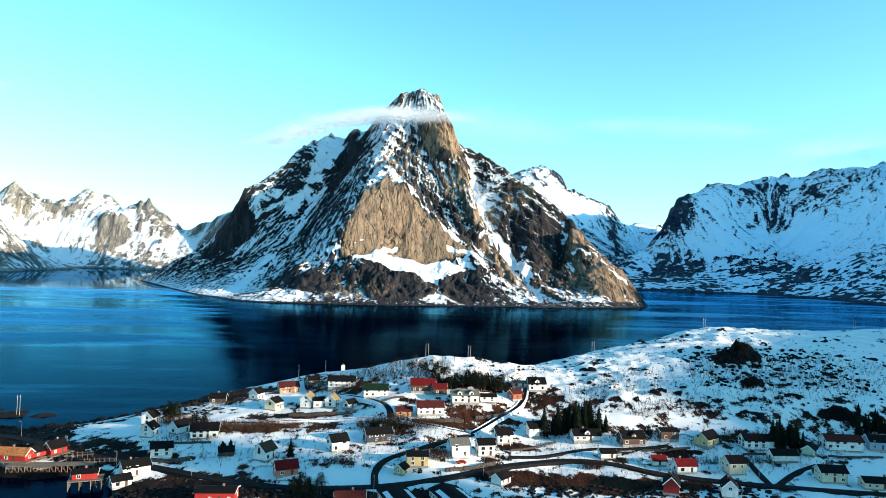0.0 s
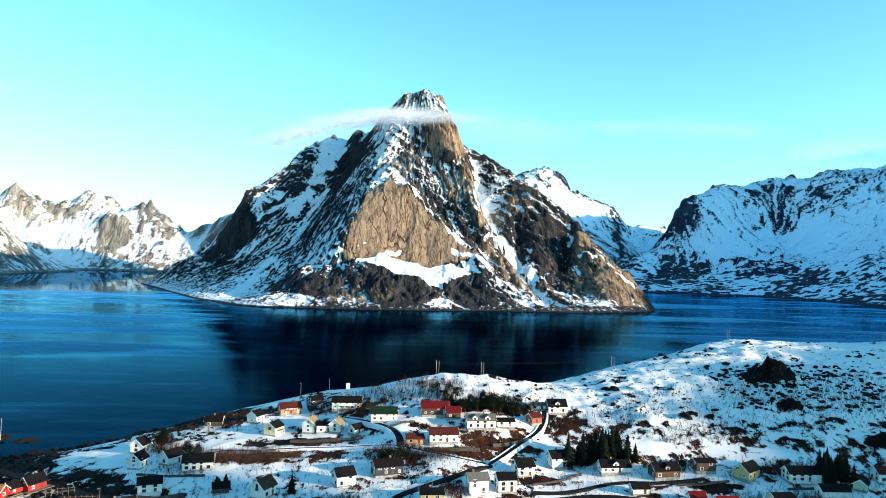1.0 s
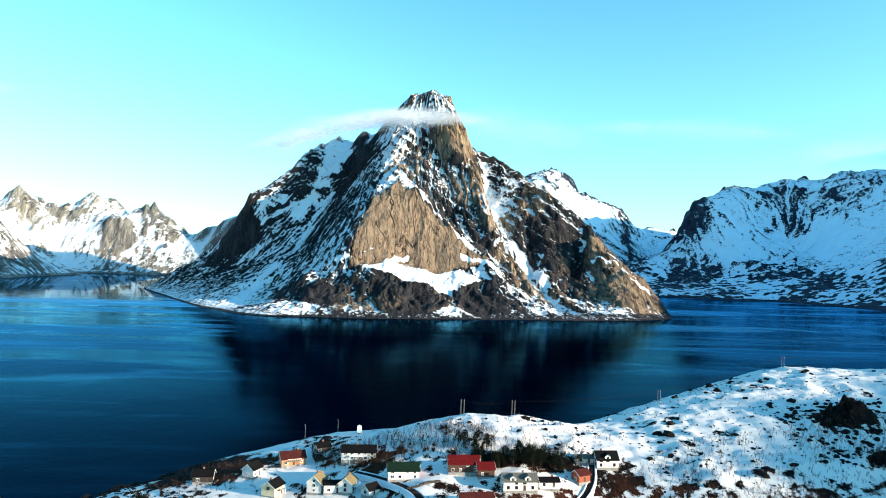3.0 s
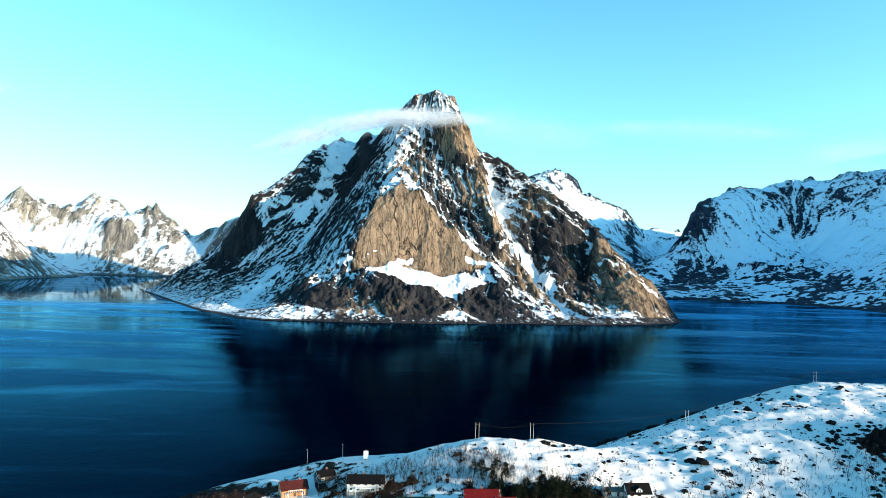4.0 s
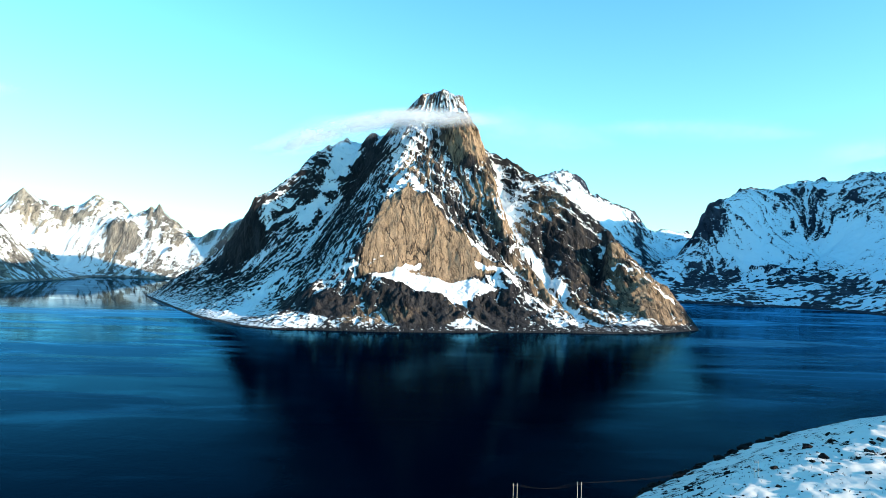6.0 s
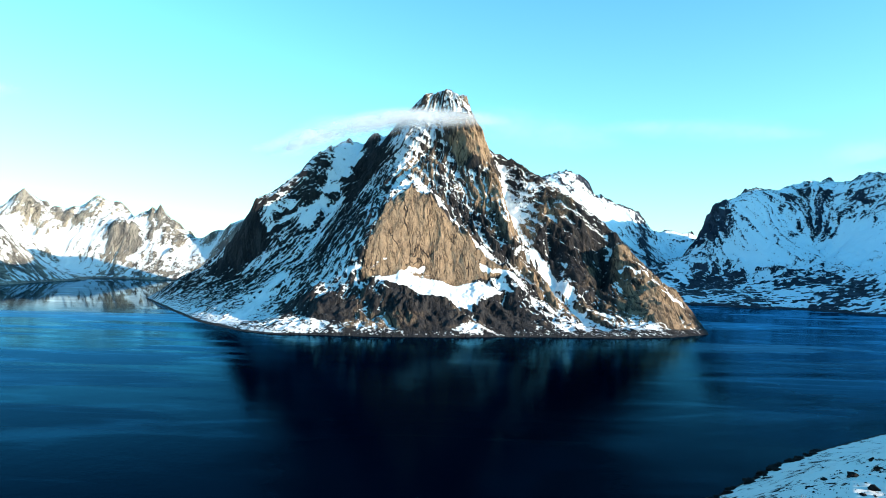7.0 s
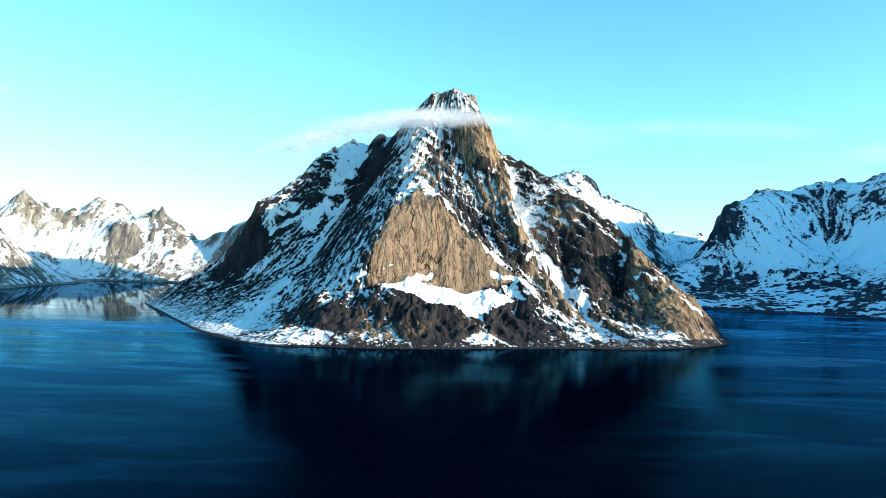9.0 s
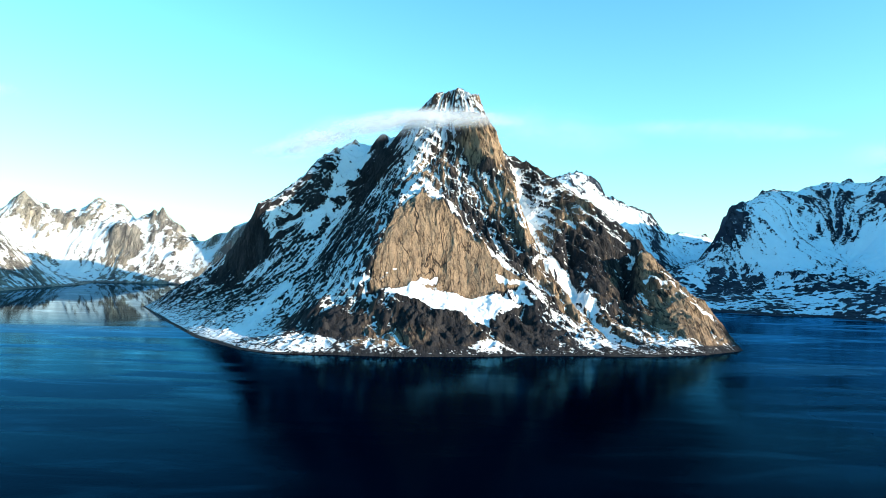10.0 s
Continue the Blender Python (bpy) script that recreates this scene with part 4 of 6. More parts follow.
def prism(name, outline, x0, x1, material, key=None):
    """An outline in y and z, drawn out along x."""
    n = len(outline)
    v = [(x0, p, q) for p, q in outline] + [(x1, p, q) for p, q in outline]
    f = [tuple(range(n)), tuple(range(2 * n - 1, n - 1, -1))] + [(i, n + i, n + (i + 1) % n, (i + 1) % n) for i in range(n)]
    return mesh(name, v, f, material, key)


def tube(a, b, r0, r1, sides=5):
    """Vertices and faces of a tapered rod."""
    a, b = Vector(a), Vector(b)
    d = (b - a).normalized()
    u = d.orthogonal().normalized()
    w = d.cross(u)
    ring = [(math.cos(2 * math.pi * k / sides), math.sin(2 * math.pi * k / sides)) for k in range(sides)]
    v = [a + r0 * (u * c + w * s) for c, s in ring] + [b + r1 * (u * c + w * s) for c, s in ring]
    f = [(k, (k + 1) % sides, sides + (k + 1) % sides, sides + k) for k in range(sides)] + [tuple(range(2 * sides - 1, sides - 1, -1))]
    return v, f


def rods(name, segments, material, key=None):
    vs, fs = [], []
    for seg in segments:
        v, f = tube(*seg)
        fs += [tuple(i + len(vs) for i in q) for q in f]
        vs += v
    return mesh(name, vs, fs, material, key)


# ---------------------------------------------------------------- roads
def smooth_line(pts, step):
    p = np.array(pts, float)
    for _ in range(3):
        q = np.empty((2 * len(p) - 2, 2))
        q[0::2], q[1::2] = 0.75 * p[:-1] + 0.25 * p[1:], 0.25 * p[:-1] + 0.75 * p[1:]
        p = np.concatenate([p[:1], q, p[-1:]])
    return np.array(dense([tuple(v) for v in p], step))


def road(name, pts, width, label, banks=True):
    line = smooth_line(pts, 3.0)
    d = np.gradient(line, axis=0)
    d /= np.hypot(d[:, 0], d[:, 1])[:, None] + 1e-9
    side = np.stack([-d[:, 1], d[:, 0]], 1)
    h = np.array([max(height(*(p + s * o)) for o in (-width / 2, 0, width / 2)) for p, s in zip(line, side)])
    h = np.convolve(np.pad(h, 4, "edge"), np.ones(9) / 9, "valid") + 0.35

    def strip(who, profile, material):
        k, n = len(profile), len(line)
        v = [(*(line[i] + side[i] * o), h[i] + z) for i in range(n) for o, z in profile]
        f = [(i * k + j, i * k + j + 1, i * k + k + j + 1, i * k + k + j) for i in range(n - 1) for j in range(k - 1)]
        return mesh(who, v, f, material)
    w = width / 2
    body = new(name, strip(name, [(-w - 0.5, -1.5), (-w, -0.02), (-w * 0.4, 0.05), (w * 0.4, 0.05), (w, -0.02), (w + 0.5, -1.5)], ROAD))
    tagged(body, label, "road", kind="structure")
    if banks:
        for sgn in (-1, 1):
            prof = [(sgn * (w - 0.1), -0.1), (sgn * (w + 0.15), 0.3), (sgn * (w + 0.45), 0.34), (sgn * (w + 0.9), -0.1), (sgn * (w + 1.5), -2.0)]
            wob = strip("snow_bank", prof, BANK)
            for v in wob.vertices:
                v.co.z += 0.18 * noise.noise((v.co.x * 0.5, v.co.y * 0.5, 0))
            part("snow_bank", wob, body, None, "ploughed grey snow bank along the road edge")


# ---------------------------------------------------------------- houses
def window(parent, m, w=1.1, h=1.2, frame_mat=None):
    """A framed window lying in the plane y = 0, facing -y."""
    fm = frame_mat or TRIM
    key = ("window", round(w, 2), round(h, 2), fm.name)
    if key not in MESHES:
        b, e = 0.12, 0.07
        vs, fs = [], []
        for x0, x1, z0, z1 in ((-w / 2 - b, w / 2 + b, -b, 0), (-w / 2 - b, w / 2 + b, h, h + b), (-w / 2 - b, -w / 2, 0, h), (w / 2, w / 2 + b, 0, h), (-0.03, 0.03, 0, h)):
            k = len(vs)
            vs += [(x, y, z) for z in (z0, z1) for y in (-e, 0.02) for x in (x0, x1)]
            fs += [tuple(k + i for i in q) for q in ((0, 2, 3, 1), (4, 5, 7, 6), (0, 1, 5, 4), (2, 6, 7, 3), (0, 4, 6, 2), (1, 3, 7, 5))]
        mesh("window", vs, fs, fm, key)
    ob = part("window", MESHES[key], parent, m)
    part("pane", slab(w, 0.03, h, GLASS, 0, -0.015, 0, "pane"), ob)


def side_windows(root, span, offset, turn, floors, rng, frame_mat, door=False):
    for z in floors:
        n = max(1, int(span / 2.9))
        for k in range(n):
            if rng.random() < 0.25:
                continue
            u = (k + 0.5) / n * span - span / 2
            spot = pose(0, 0, 0, 0, 0, turn) @ pose(u, -offset, z)
            if door and z == floors[0] and k == n // 2:
                d = part("door", slab(1.0, 0.08, 2.1, WALLS["brown"], 0, -0.03, 0, "door"), root, pose(0, 0, 0, 0, 0, turn) @ pose(u, -offset, 0.45))
                part("handle", slab(0.14, 0.1, 0.05, STEEL, 0.35, -0.1, 1.0, "handle"), d)
            else:
                window(root, spot, 1.25 if rng.random() < 0.6 else 0.9, 1.15, frame_mat)


def house(x, y, yaw, L, W, H, rise, wall, roof, kind, label):
    rng = random.Random(int(x * 31 + y * 7))
    L, W, H, rise = L * 0.89, W * 0.85, H * 0.79, rise * 0.85
    c, s_ = math.cos(radians(yaw)), math.sin(radians(yaw))
    corners = [(x + c * a * L / 2 - s_ * b * W / 2, y + s_ * a * L / 2 + c * b * W / 2) for a in (-1, 1) for b in (-1, 1)]
    hs = [height(*p) for p in corners] + [height(x, y)]
    low, base = min(hs), sum(hs) / 5
    if kind == "stilt":
        base, low = 3.4, 3.4
    root = new("cabin" if kind == "stilt" else "bell_tower" if kind == "tower" else "warehouse" if kind == "hall" else "shed" if L < 7.5 and H < 3.3 else "house")
    root.matrix_basis = pose(x, y, base, 0, 0, yaw)
    tagged(root, label, {"stilt": "cabin", "tower": "tower", "hall": "warehouse"}.get(kind, "house"), group="village houses")
    wm = WALLS["white" if wall == "whitered" else wall]
    sunk = low - base - 0.6
    plinth = slab(L + 0.1, W + 0.1, 0.45 - sunk, CONCRETE, 0, 0, sunk, "foundation")
    if kind != "stilt":
        part("foundation", plinth, root)
    z0 = 0.35
    part("wall", prism("wall", [(-W / 2, z0), (W / 2, z0), (W / 2, z0 + H), (0, z0 + H + rise), (-W / 2, z0 + H)], -L / 2, L / 2, wm), root)
    if wall == "whitered":
        part("gable_cladding", prism("gable_cladding", [(-W / 2 - 0.02, z0 + H * 0.3), (W / 2 + 0.02, z0 + H * 0.3), (W / 2, z0 + H), (0, z0 + H + rise - 0.1), (-W / 2, z0 + H)], L / 2, L / 2 + 0.06, WALLS["red"]), root, None, "red gable cladding")
    o, t = 0.5, 0.28
    drop = rise / (W / 2) * o
    out = [(-W / 2 - o, z0 + H - drop), (0, z0 + H + rise), (W / 2 + o, z0 + H - drop), (W / 2 + o, z0 + H - drop + t), (0, z0 + H + rise + t * 1.15), (-W / 2 - o, z0 + H - drop + t)]
    part("roof", prism("roof", out, -L / 2 - o, L / 2 + o, ROOFS[roof]), root)
    edge = [(p, q - 0.12) if k < 3 else (p, q - 0.1) for k, (p, q) in enumerate(out)]
    for sgn in (-1, 1):
        a = sgn * (L / 2 + o)
        part("bargeboard", prism("bargeboard", edge, a, a + sgn * 0.07, TRIM), root)
    if kind not in ("tower", "hall") and L > 7.5:
        cx = rng.uniform(-0.25, 0.25) * L
        ch = part("chimney", slab(0.7, 0.7, 1.5, BRICK, cx, 0.4, z0 + H + rise - 0.55, "chimney", 0.05), root)
        part("cap", slab(0.85, 0.85, 0.12, CONCRETE, cx, 0.4, z0 + H + rise + 0.96, "cap"), ch)
    if kind == "tower":
        part("cross", rods("cross", [((0, 0, z0 + H + rise), (0, 0, z0 + H + rise + 1.2), 0.06, 0.05)], TRIM), root)
        return root
    dark = TRIM if wall not in ("white", "cream") or rng.random() < 0.4 else WALLS["brown"]
    floors = [z0 + 0.7] + ([z0 + 2.7] if H > 3.5 else []) + ([z0 + 4.3] if H > 5.1 else [])
    side_windows(root, L - 0.6, W / 2, 0, floors, rng, dark, True)
    side_windows(root, L - 0.6, W / 2, 180, floors, rng, dark)
    for turn in (90, -90):
        side_windows(root, W - 0.6, L / 2, turn, floors + ([z0 + H + 0.15] if rise > 2.5 and H < 5.5 else []), rng, dark)
    if kind == "hall":
        for sgn in (-1, 1):
            part("roof_snow", prism("roof_snow", [(sgn * W * 0.3, z0 + H + rise * 0.4 + 0.33), (sgn * W * 0.46, z0 + H + rise * 0.08 + 0.33), (sgn * W * 0.46, z0 + H + rise * 0.08 + 0.5), (sgn * W * 0.3, z0 + H + rise * 0.4 + 0.5)], -L * 0.4, L * 0.3, BANK), root, None, "strip of old snow")
    if kind == "dormer":
        for u in ((0,) if L < 14 else (-L * 0.22, L * 0.22)):
            d = part("dormer", prism("dormer", [(-1.3, 0), (1.3, 0), (1.3, 1.6), (0, 2.6), (-1.3, 1.6)], -W * 0.28, 0.6, wm), root, pose(u, -W * 0.2, z0 + H - 0.2, 0, 0, 90))
            part("dormer_roof", prism("dormer_roof", [(-1.7, 1.3), (0, 2.6), (1.7, 1.3), (1.7, 1.5), (0, 2.85), (-1.7, 1.5)], -W * 0.28 - 0.3, 0.6, ROOFS[roof]), d)
            window(d, pose(-W * 0.28, 0, 0.5, 0, 0, -90), 1.1, 1.0)
    if kind in ("balcony", "deck"):
        z = z0 + 2.1 if kind == "balcony" else 0.3
        depth, wide = 1.8, L * (0.55 if kind == "balcony" else 0.9)
        dk = part("balcony", slab(wide, depth, 0.2, TIMBER if wall != "white" else TRIM, 0, -W / 2 - depth / 2, z, "balcony"), root, None, "timber balcony with a slatted railing")
        n = max(3, int(wide / 0.8))
        for k in range(n + 1):
            part("baluster", slab(0.09, 0.09, 1.0, TRIM, 0, 0, 0, "baluster"), dk, pose(wide * (k / n - 0.5), -W / 2 - depth + 0.08, z + 0.2))
        part("handrail", slab(wide + 0.1, 0.12, 0.1, TRIM, 0, -W / 2 - depth + 0.08, z + 1.2, "handrail"), dk)
        for sgn in (-1, 1):
            part("post", slab(0.16, 0.16, z - sunk + 1.2, TRIM, sgn * wide * 0.48, -W / 2 - depth + 0.15, sunk - 1.2, "post"), dk)
    if kind == "plinth":
        part("basement", slab(L * 0.9, 3.0, 2.2 - sunk, wm, 0, -W / 2 - 1.4, sunk - 1.0, "basement", 0.08), root)
    if kind == "stilt":
        dk = part("deck", slab(L + 3.5, W + 3.0, 0.3, TIMBER, 0.3, -0.6, 0.05, "deck"), root, None, "weathered timber quay deck")
        for i in range(max(2, int(L / 2.5)) + 1):
            for j in range(4):
                u = (i / max(2, int(L / 2.5)) - 0.5) * (L + 3)
                part("stilt", rods("stilt", [((0, 0, -5.5), (0, 0, 0.1), 0.16, 0.14)], TIMBER, "stilt"), dk, pose(u + 0.3, -W / 2 - 1.9 + j * (W + 2.6) / 3, 0, rng.uniform(-3, 3), rng.uniform(-3, 3)))
    return root


road("main_road", [(-330, 345), (-208, 337), (-185, 325), (-164, 315), (-136, 300), (-112, 289), (-85, 277), (-61, 270), (-34, 269), (-12, 273), (11, 284), (28, 295), (52, 305), (70, 308), (86, 301), (96, 294), (118, 287), (144, 282), (184, 272), (260, 262), (360, 250)], 4.6, "wet dark asphalt main road through the village", False)
road("hill_road", [(21, 332), (32, 347), (46, 367), (53, 381), (55, 392)], 2.5, "narrow asphalt road climbing the hill")
road("lane", [(21, 332), (6, 316), (-9, 306), (-19, 299), (-22, 288), (-20, 270)], 2.8, "narrow asphalt lane between the houses", False)
road("lane", [(-109, 353), (-89, 351), (-69, 355), (-46, 354), (-28, 350), (-16, 345), (4, 334), (21, 332)], 2.6, "narrow lane along the terrace below the houses", True)
road("lane", [(-19, 347), (-20, 357), (-26, 366), (-37, 380), (-52, 395)], 3.6, "curving cleared lane between snowy gardens", True)
road("track", [(145, 312), (144, 298), (143, 282)], 2.6, "dark wheel track in the snow", False)
road("track", [(174, 303), (161, 297), (145, 282)], 2.6, "dark wheel track in the snow", False)
road("lane", [(-73, 445), (-76, 428), (-71, 416)], 4, "short lane towards the shore", False)
road("lane", [(37, 309), (52, 309), (76, 323), (91, 319), (114, 324)], 2.4, "lane along the lower gardens", False)

house(-176.4, 296.4, -4, 15, 7, 3.2, 2.6, "red", "rust", "stilt", "red timber cabin with a rusty orange roof on stilts above water")
house(-169.8, 302.8, 66, 8, 5, 3, 2.4, "red", "black", "stilt", "red timber cabin with a black roof on stilts above water")
house(-165.1, 307.2, 66, 9, 6, 3.6, 3, "red", "black", "stilt", "red timber cabin with a black roof on stilts above water")
house(-135.1, 274.3, 20, 10, 6, 3, 1.2, "red", "black", "stilt", "red timber cabin with a black roof on stilts above water")
house(-120.1, 284.6, 40, 12, 7, 4.5, 2.6, "white", "black", "plain", "white timber two-storey house with a black roof")
house(-121.8, 275.4, 40, 8, 6, 3.2, 2, "white", "black", "plain", "white timber small house with a black roof in the snow")
house(-78.0, 258.0, 4, 16, 9, 4.4, 1.0, "red", "black", "plain", "red timber two-storey house with a black roof")
house(-142.9, 355.3, 84, 8, 7, 4.6, 3, "white", "black", "plain", "white timber two-storey house with a black roof")
house(-133.5, 331.2, 84, 8, 7, 4.6, 3, "white", "black", "plain", "white timber two-storey house with a black roof")
house(-120.7, 336.0, 60, 9, 7, 4.2, 2.8, "white", "black", "plain", "white timber small house with a black roof in the snow")
house(-105.9, 327.8, 14, 14, 8, 4.6, 3.2, "white", "black", "plain", "white timber two-storey house with a black roof")
house(-117.3, 304.9, 22, 10, 8, 5, 2.2, "white", "black", "plinth", "white timber house with black roof and high basement")
house(-70.5, 299.4, 66, 9, 7.5, 4.8, 3.4, "white", "brown", "plain", "white timber two-storey house with a brown roof in the snow")
house(-58.1, 284.1, 26, 10, 7, 3.6, 3, "salmon", "redroof", "plain", "salmon red timber small house with a bright red roof")
house(-88.1, 302.4, 20, 7, 6, 2.8, 1.8, "dark", "black", "plain", "blackened timber low shed with a black roof in the snow")
house(-121.3, 396.9, 8, 10, 7, 3.6, 2.4, "dark", "black", "plain", "blackened timber small house with a black roof in the snow")
house(-100.1, 400.2, 70, 8, 7, 4.4, 2.8, "white", "black", "plain", "white timber small house with a black roof in the snow")
house(-85.4, 379.4, 72, 9, 7.5, 4.8, 2.6, "cream", "black", "balcony", "cream timber house with a black roof and balcony")
house(-85.0, 415.4, 24, 13, 9, 4, 3, "ochre", "brownred", "balcony", "orange-brown timber house with a brown-red roof and balcony")
house(-66.7, 380.9, 80, 9, 7.5, 5.6, 3.2, "white", "tan", "plain", "white timber two-storey house with a tan roof in the snow")
house(-59.2, 378.9, 6, 9, 7, 4.4, 1.2, "white", "black", "plain", "white timber small house with a black roof in the snow")
house(-53.0, 378.7, 80, 9, 7, 4.8, 2.8, "white", "tan", "balcony", "white timber house with a tan roof and balcony")
house(-42.7, 373.1, 50, 7, 5.5, 3, 2.2, "white", "black", "plain", "white timber low shed with a black roof in the snow")
house(-52.0, 409.6, 4, 18, 9, 4.8, 2.8, "white", "black", "balcony", "white timber house with a black roof and balcony")
house(-72.9, 427.1, 30, 9, 7, 3.4, 2, "dark", "black", "plain", "blackened timber small house with a black roof in the snow")
house(-29.3, 379.2, 6, 15, 8.5, 4.8, 3, "whitered", "green", "plain", "white timber house with a dark green roof and a red gable")
house(-3.4, 380.6, 4, 15, 8.5, 4.8, 3, "brown", "redroof", "plain", "dark brown timber two-storey house with a bright red roof")
house(6.0, 377.8, 6, 8, 7, 4.2, 2.4, "brown", "redroof", "plain", "dark brown timber small house with a bright red roof")
house(0.7, 350.8, 8, 15, 8, 4.8, 2.8, "white", "brownred", "plain", "white timber two-storey house with a brown-red roof")
house(-12.6, 349.9, 8, 9, 6, 3, 1.8, "ochre", "brownred", "plain", "orange-brown timber small house with a brown-red roof")
house(19.3, 367.8, 6, 16, 9, 4.8, 2.6, "white", "grey", "dormer", "white timber house with a grey roof and gabled dormers")
house(31.8, 371.5, 6, 10, 7, 3, 1.2, "white", "black", "deck", "white timber house with a black roof and a long front deck")
house(47.9, 380.6, 30, 7, 6, 4, 2, "orange", "brownred", "plain", "orange timber small house with a brown-red roof")
house(61.3, 392.5, 6, 11, 8, 4.6, 3.4, "white", "black", "dormer", "white timber house with a black roof and gabled dormers")
house(51.8, 394.6, 4, 9, 6, 2.6, 1, "white", "grey", "plain", "white timber small house with a grey roof in the snow")
house(-40.6, 311.1, 30, 9, 8, 5.2, 3, "white", "black", "balcony", "white timber house with a black roof and balcony")
house(-23.4, 322.4, 22, 14, 8, 4.8, 2.6, "navy", "black", "plain", "dark navy timber two-storey house with a black roof")
house(-4.1, 294.8, 4, 10, 8.5, 5.4, 1.4, "yellow", "black", "plain", "pale yellow timber two-storey house with a black roof")
house(-10.5, 287.2, 66, 6, 5, 2.6, 2, "yellow", "black", "plain", "pale yellow timber low shed with a black roof in the snow")
house(14.2, 305.7, 12, 9, 8, 6.6, 2.4, "white", "grey", "deck", "white timber house with a grey roof and a long front deck")
house(26.1, 309.4, 10, 8.5, 8, 6.2, 2.2, "white", "black", "plain", "white timber two-storey house with a black roof")
house(35.6, 327.7, 20, 9, 8, 5, 3, "white", "black", "balcony", "white timber house with a black roof and balcony")
house(52.9, 340.3, 16, 9, 8, 5.2, 3, "white", "black", "plain", "white timber two-storey house with a black roof")
house(76.5, 331.2, 6, 15, 7, 3.2, 2.6, "white", "black", "dormer", "white timber house with a black roof and gabled dormers")
house(97.2, 326.5, 10, 13, 8, 4, 3, "brown", "black", "dormer", "dark brown timber house with a black roof and gabled dormers")
house(116.3, 331.6, 4, 10, 8, 5, 1, "brown", "black", "plain", "dark brown timber two-storey house with a black roof")
house(133.9, 327.2, 40, 12, 8, 4.2, 3.2, "yellow", "black", "plain", "pale yellow timber small house with a black roof in the snow")
house(81.9, 311.3, 6, 8, 5.5, 3, 1.6, "white", "black", "plain", "white timber small house with a black roof in the snow")
house(102.7, 303.7, 4, 7, 5, 2.8, 2, "white", "redroof", "plain", "white timber low shed with a bright red roof in the snow")
house(112.2, 297.3, 6, 10, 6.5, 3.8, 2.4, "white", "redroof", "plain", "white timber small house with a bright red roof")
house(133.4, 296.5, 8, 9, 8, 6, 2.6, "beige", "black", "plain", "beige timber two-storey house with a black roof")
house(155.8, 322.8, 2, 16, 8, 4.6, 2.6, "white", "black", "deck", "white timber house with a black roof and a long front deck")
house(161.3, 309.4, 2, 13, 7, 3.4, 2.2, "white", "black", "plain", "white timber small house with a black roof in the snow")
house(176.6, 314.7, 50, 7, 6, 3, 2.2, "green", "black", "plain", "pale green timber low shed with a black roof in the snow")
house(196.1, 322.5, -4, 19, 8.5, 4.8, 2.6, "white", "brownred", "deck", "white timber house with a brown-red roof and front deck")
house(170.8, 287.7, -4, 12, 8, 5.2, 2.4, "beige", "black", "plain", "beige timber two-storey house with a black roof")
house(215.6, 324.2, -8, 13, 8, 4.6, 2.8, "bluegrey", "black", "plain", "blue-grey timber two-storey house with a black roof")
house(185.7, 280.2, -6, 14, 7, 3.2, 1.8, "beige", "black", "plain", "beige timber small house with a black roof in the snow")
house(99.5, 277.2, 70, 10, 7, 4.4, 3.4, "red", "black", "plain", "red timber small house with a black roof in the snow")
house(121.5, 273.7, 72, 10, 7, 4.6, 3.4, "white", "black", "plain", "white timber two-storey house with a black roof")
house(-9.0, 252.0, 110, 27, 13, 3.6, 1.9, "white", "black", "hall", "white timber warehouse with a wide low black roof")
house(11.0, 256.0, 112, 27, 13, 3.6, 1.9, "white", "black", "hall", "white timber warehouse with a wide low black roof")
house(30.7, 282.6, 50, 8, 6, 3, 2.2, "white", "black", "plain", "white timber small house with a black roof in the snow")
house(-27.7, 252.0, 10, 12, 7, 3.6, 3, "white", "brownred", "plain", "white timber small house with a brown-red roof")
house(-55.9, 443.4, 0, 1.3, 1.4, 2.4, 2.0, "white", "white", "tower", "white timber bell tower with a pointed white roof")



# ---------------------------------------------------------------- walls, fences and quay
DRYSTONE = plain("dry_stone", (0.07, 0.06, 0.055), 0.9, 0.5, 1.6, bump=0.12)


def stone_wall(pts, tall, label="low dark stone retaining wall under a snowy terrace"):
    """A terrace wall of rough courses, each stone with its own offset."""
    pick = random.Random(int(pts[0][0] * 13 + pts[0][1]))
    root = new("retaining_wall")
    root.matrix_basis = pose(*pts[0], height(*pts[0]))
    tagged(root, label, "wall", "retaining walls")
    x0, y0 = pts[0]
    z0 = height(x0, y0)
    for a, b in zip(pts, pts[1:]):
        d = math.dist(a, b)
        yaw = math.degrees(math.atan2(b[1] - a[1], b[0] - a[0]))
        n = max(1, int(d / 1.5))
        for k in range(n):
            f = (k + 0.5) / n
            x, y = a[0] + (b[0] - a[0]) * f, a[1] + (b[1] - a[1]) * f
            z = height(x, y) - 0.6
            for c in range(max(1, round(tall / 0.7))):
                size = (d / n * 0.98, 0.9, 0.72)
                part("stone", slab(*size, DRYSTONE, 0, 0, 0, "stone", 0.1), root, pose(x - x0 + pick.uniform(-0.1, 0.1), y - y0 + pick.uniform(-0.15, 0.15), z - z0 + c * 0.7, pick.uniform(-4, 4), pick.uniform(-3, 3), yaw + pick.uniform(-5, 5)))


stone_wall([(-74, 365), (-56, 364), (-38, 363)], 2.0)
stone_wall([(-8, 341), (8, 342), (18, 345)], 1.8)
stone_wall([(24, 350), (36, 355), (44, 362)], 2.0)
stone_wall([(38, 316), (50, 322), (62, 330)], 1.6)
stone_wall([(8, 289), (20, 294), (30, 299)], 1.8)
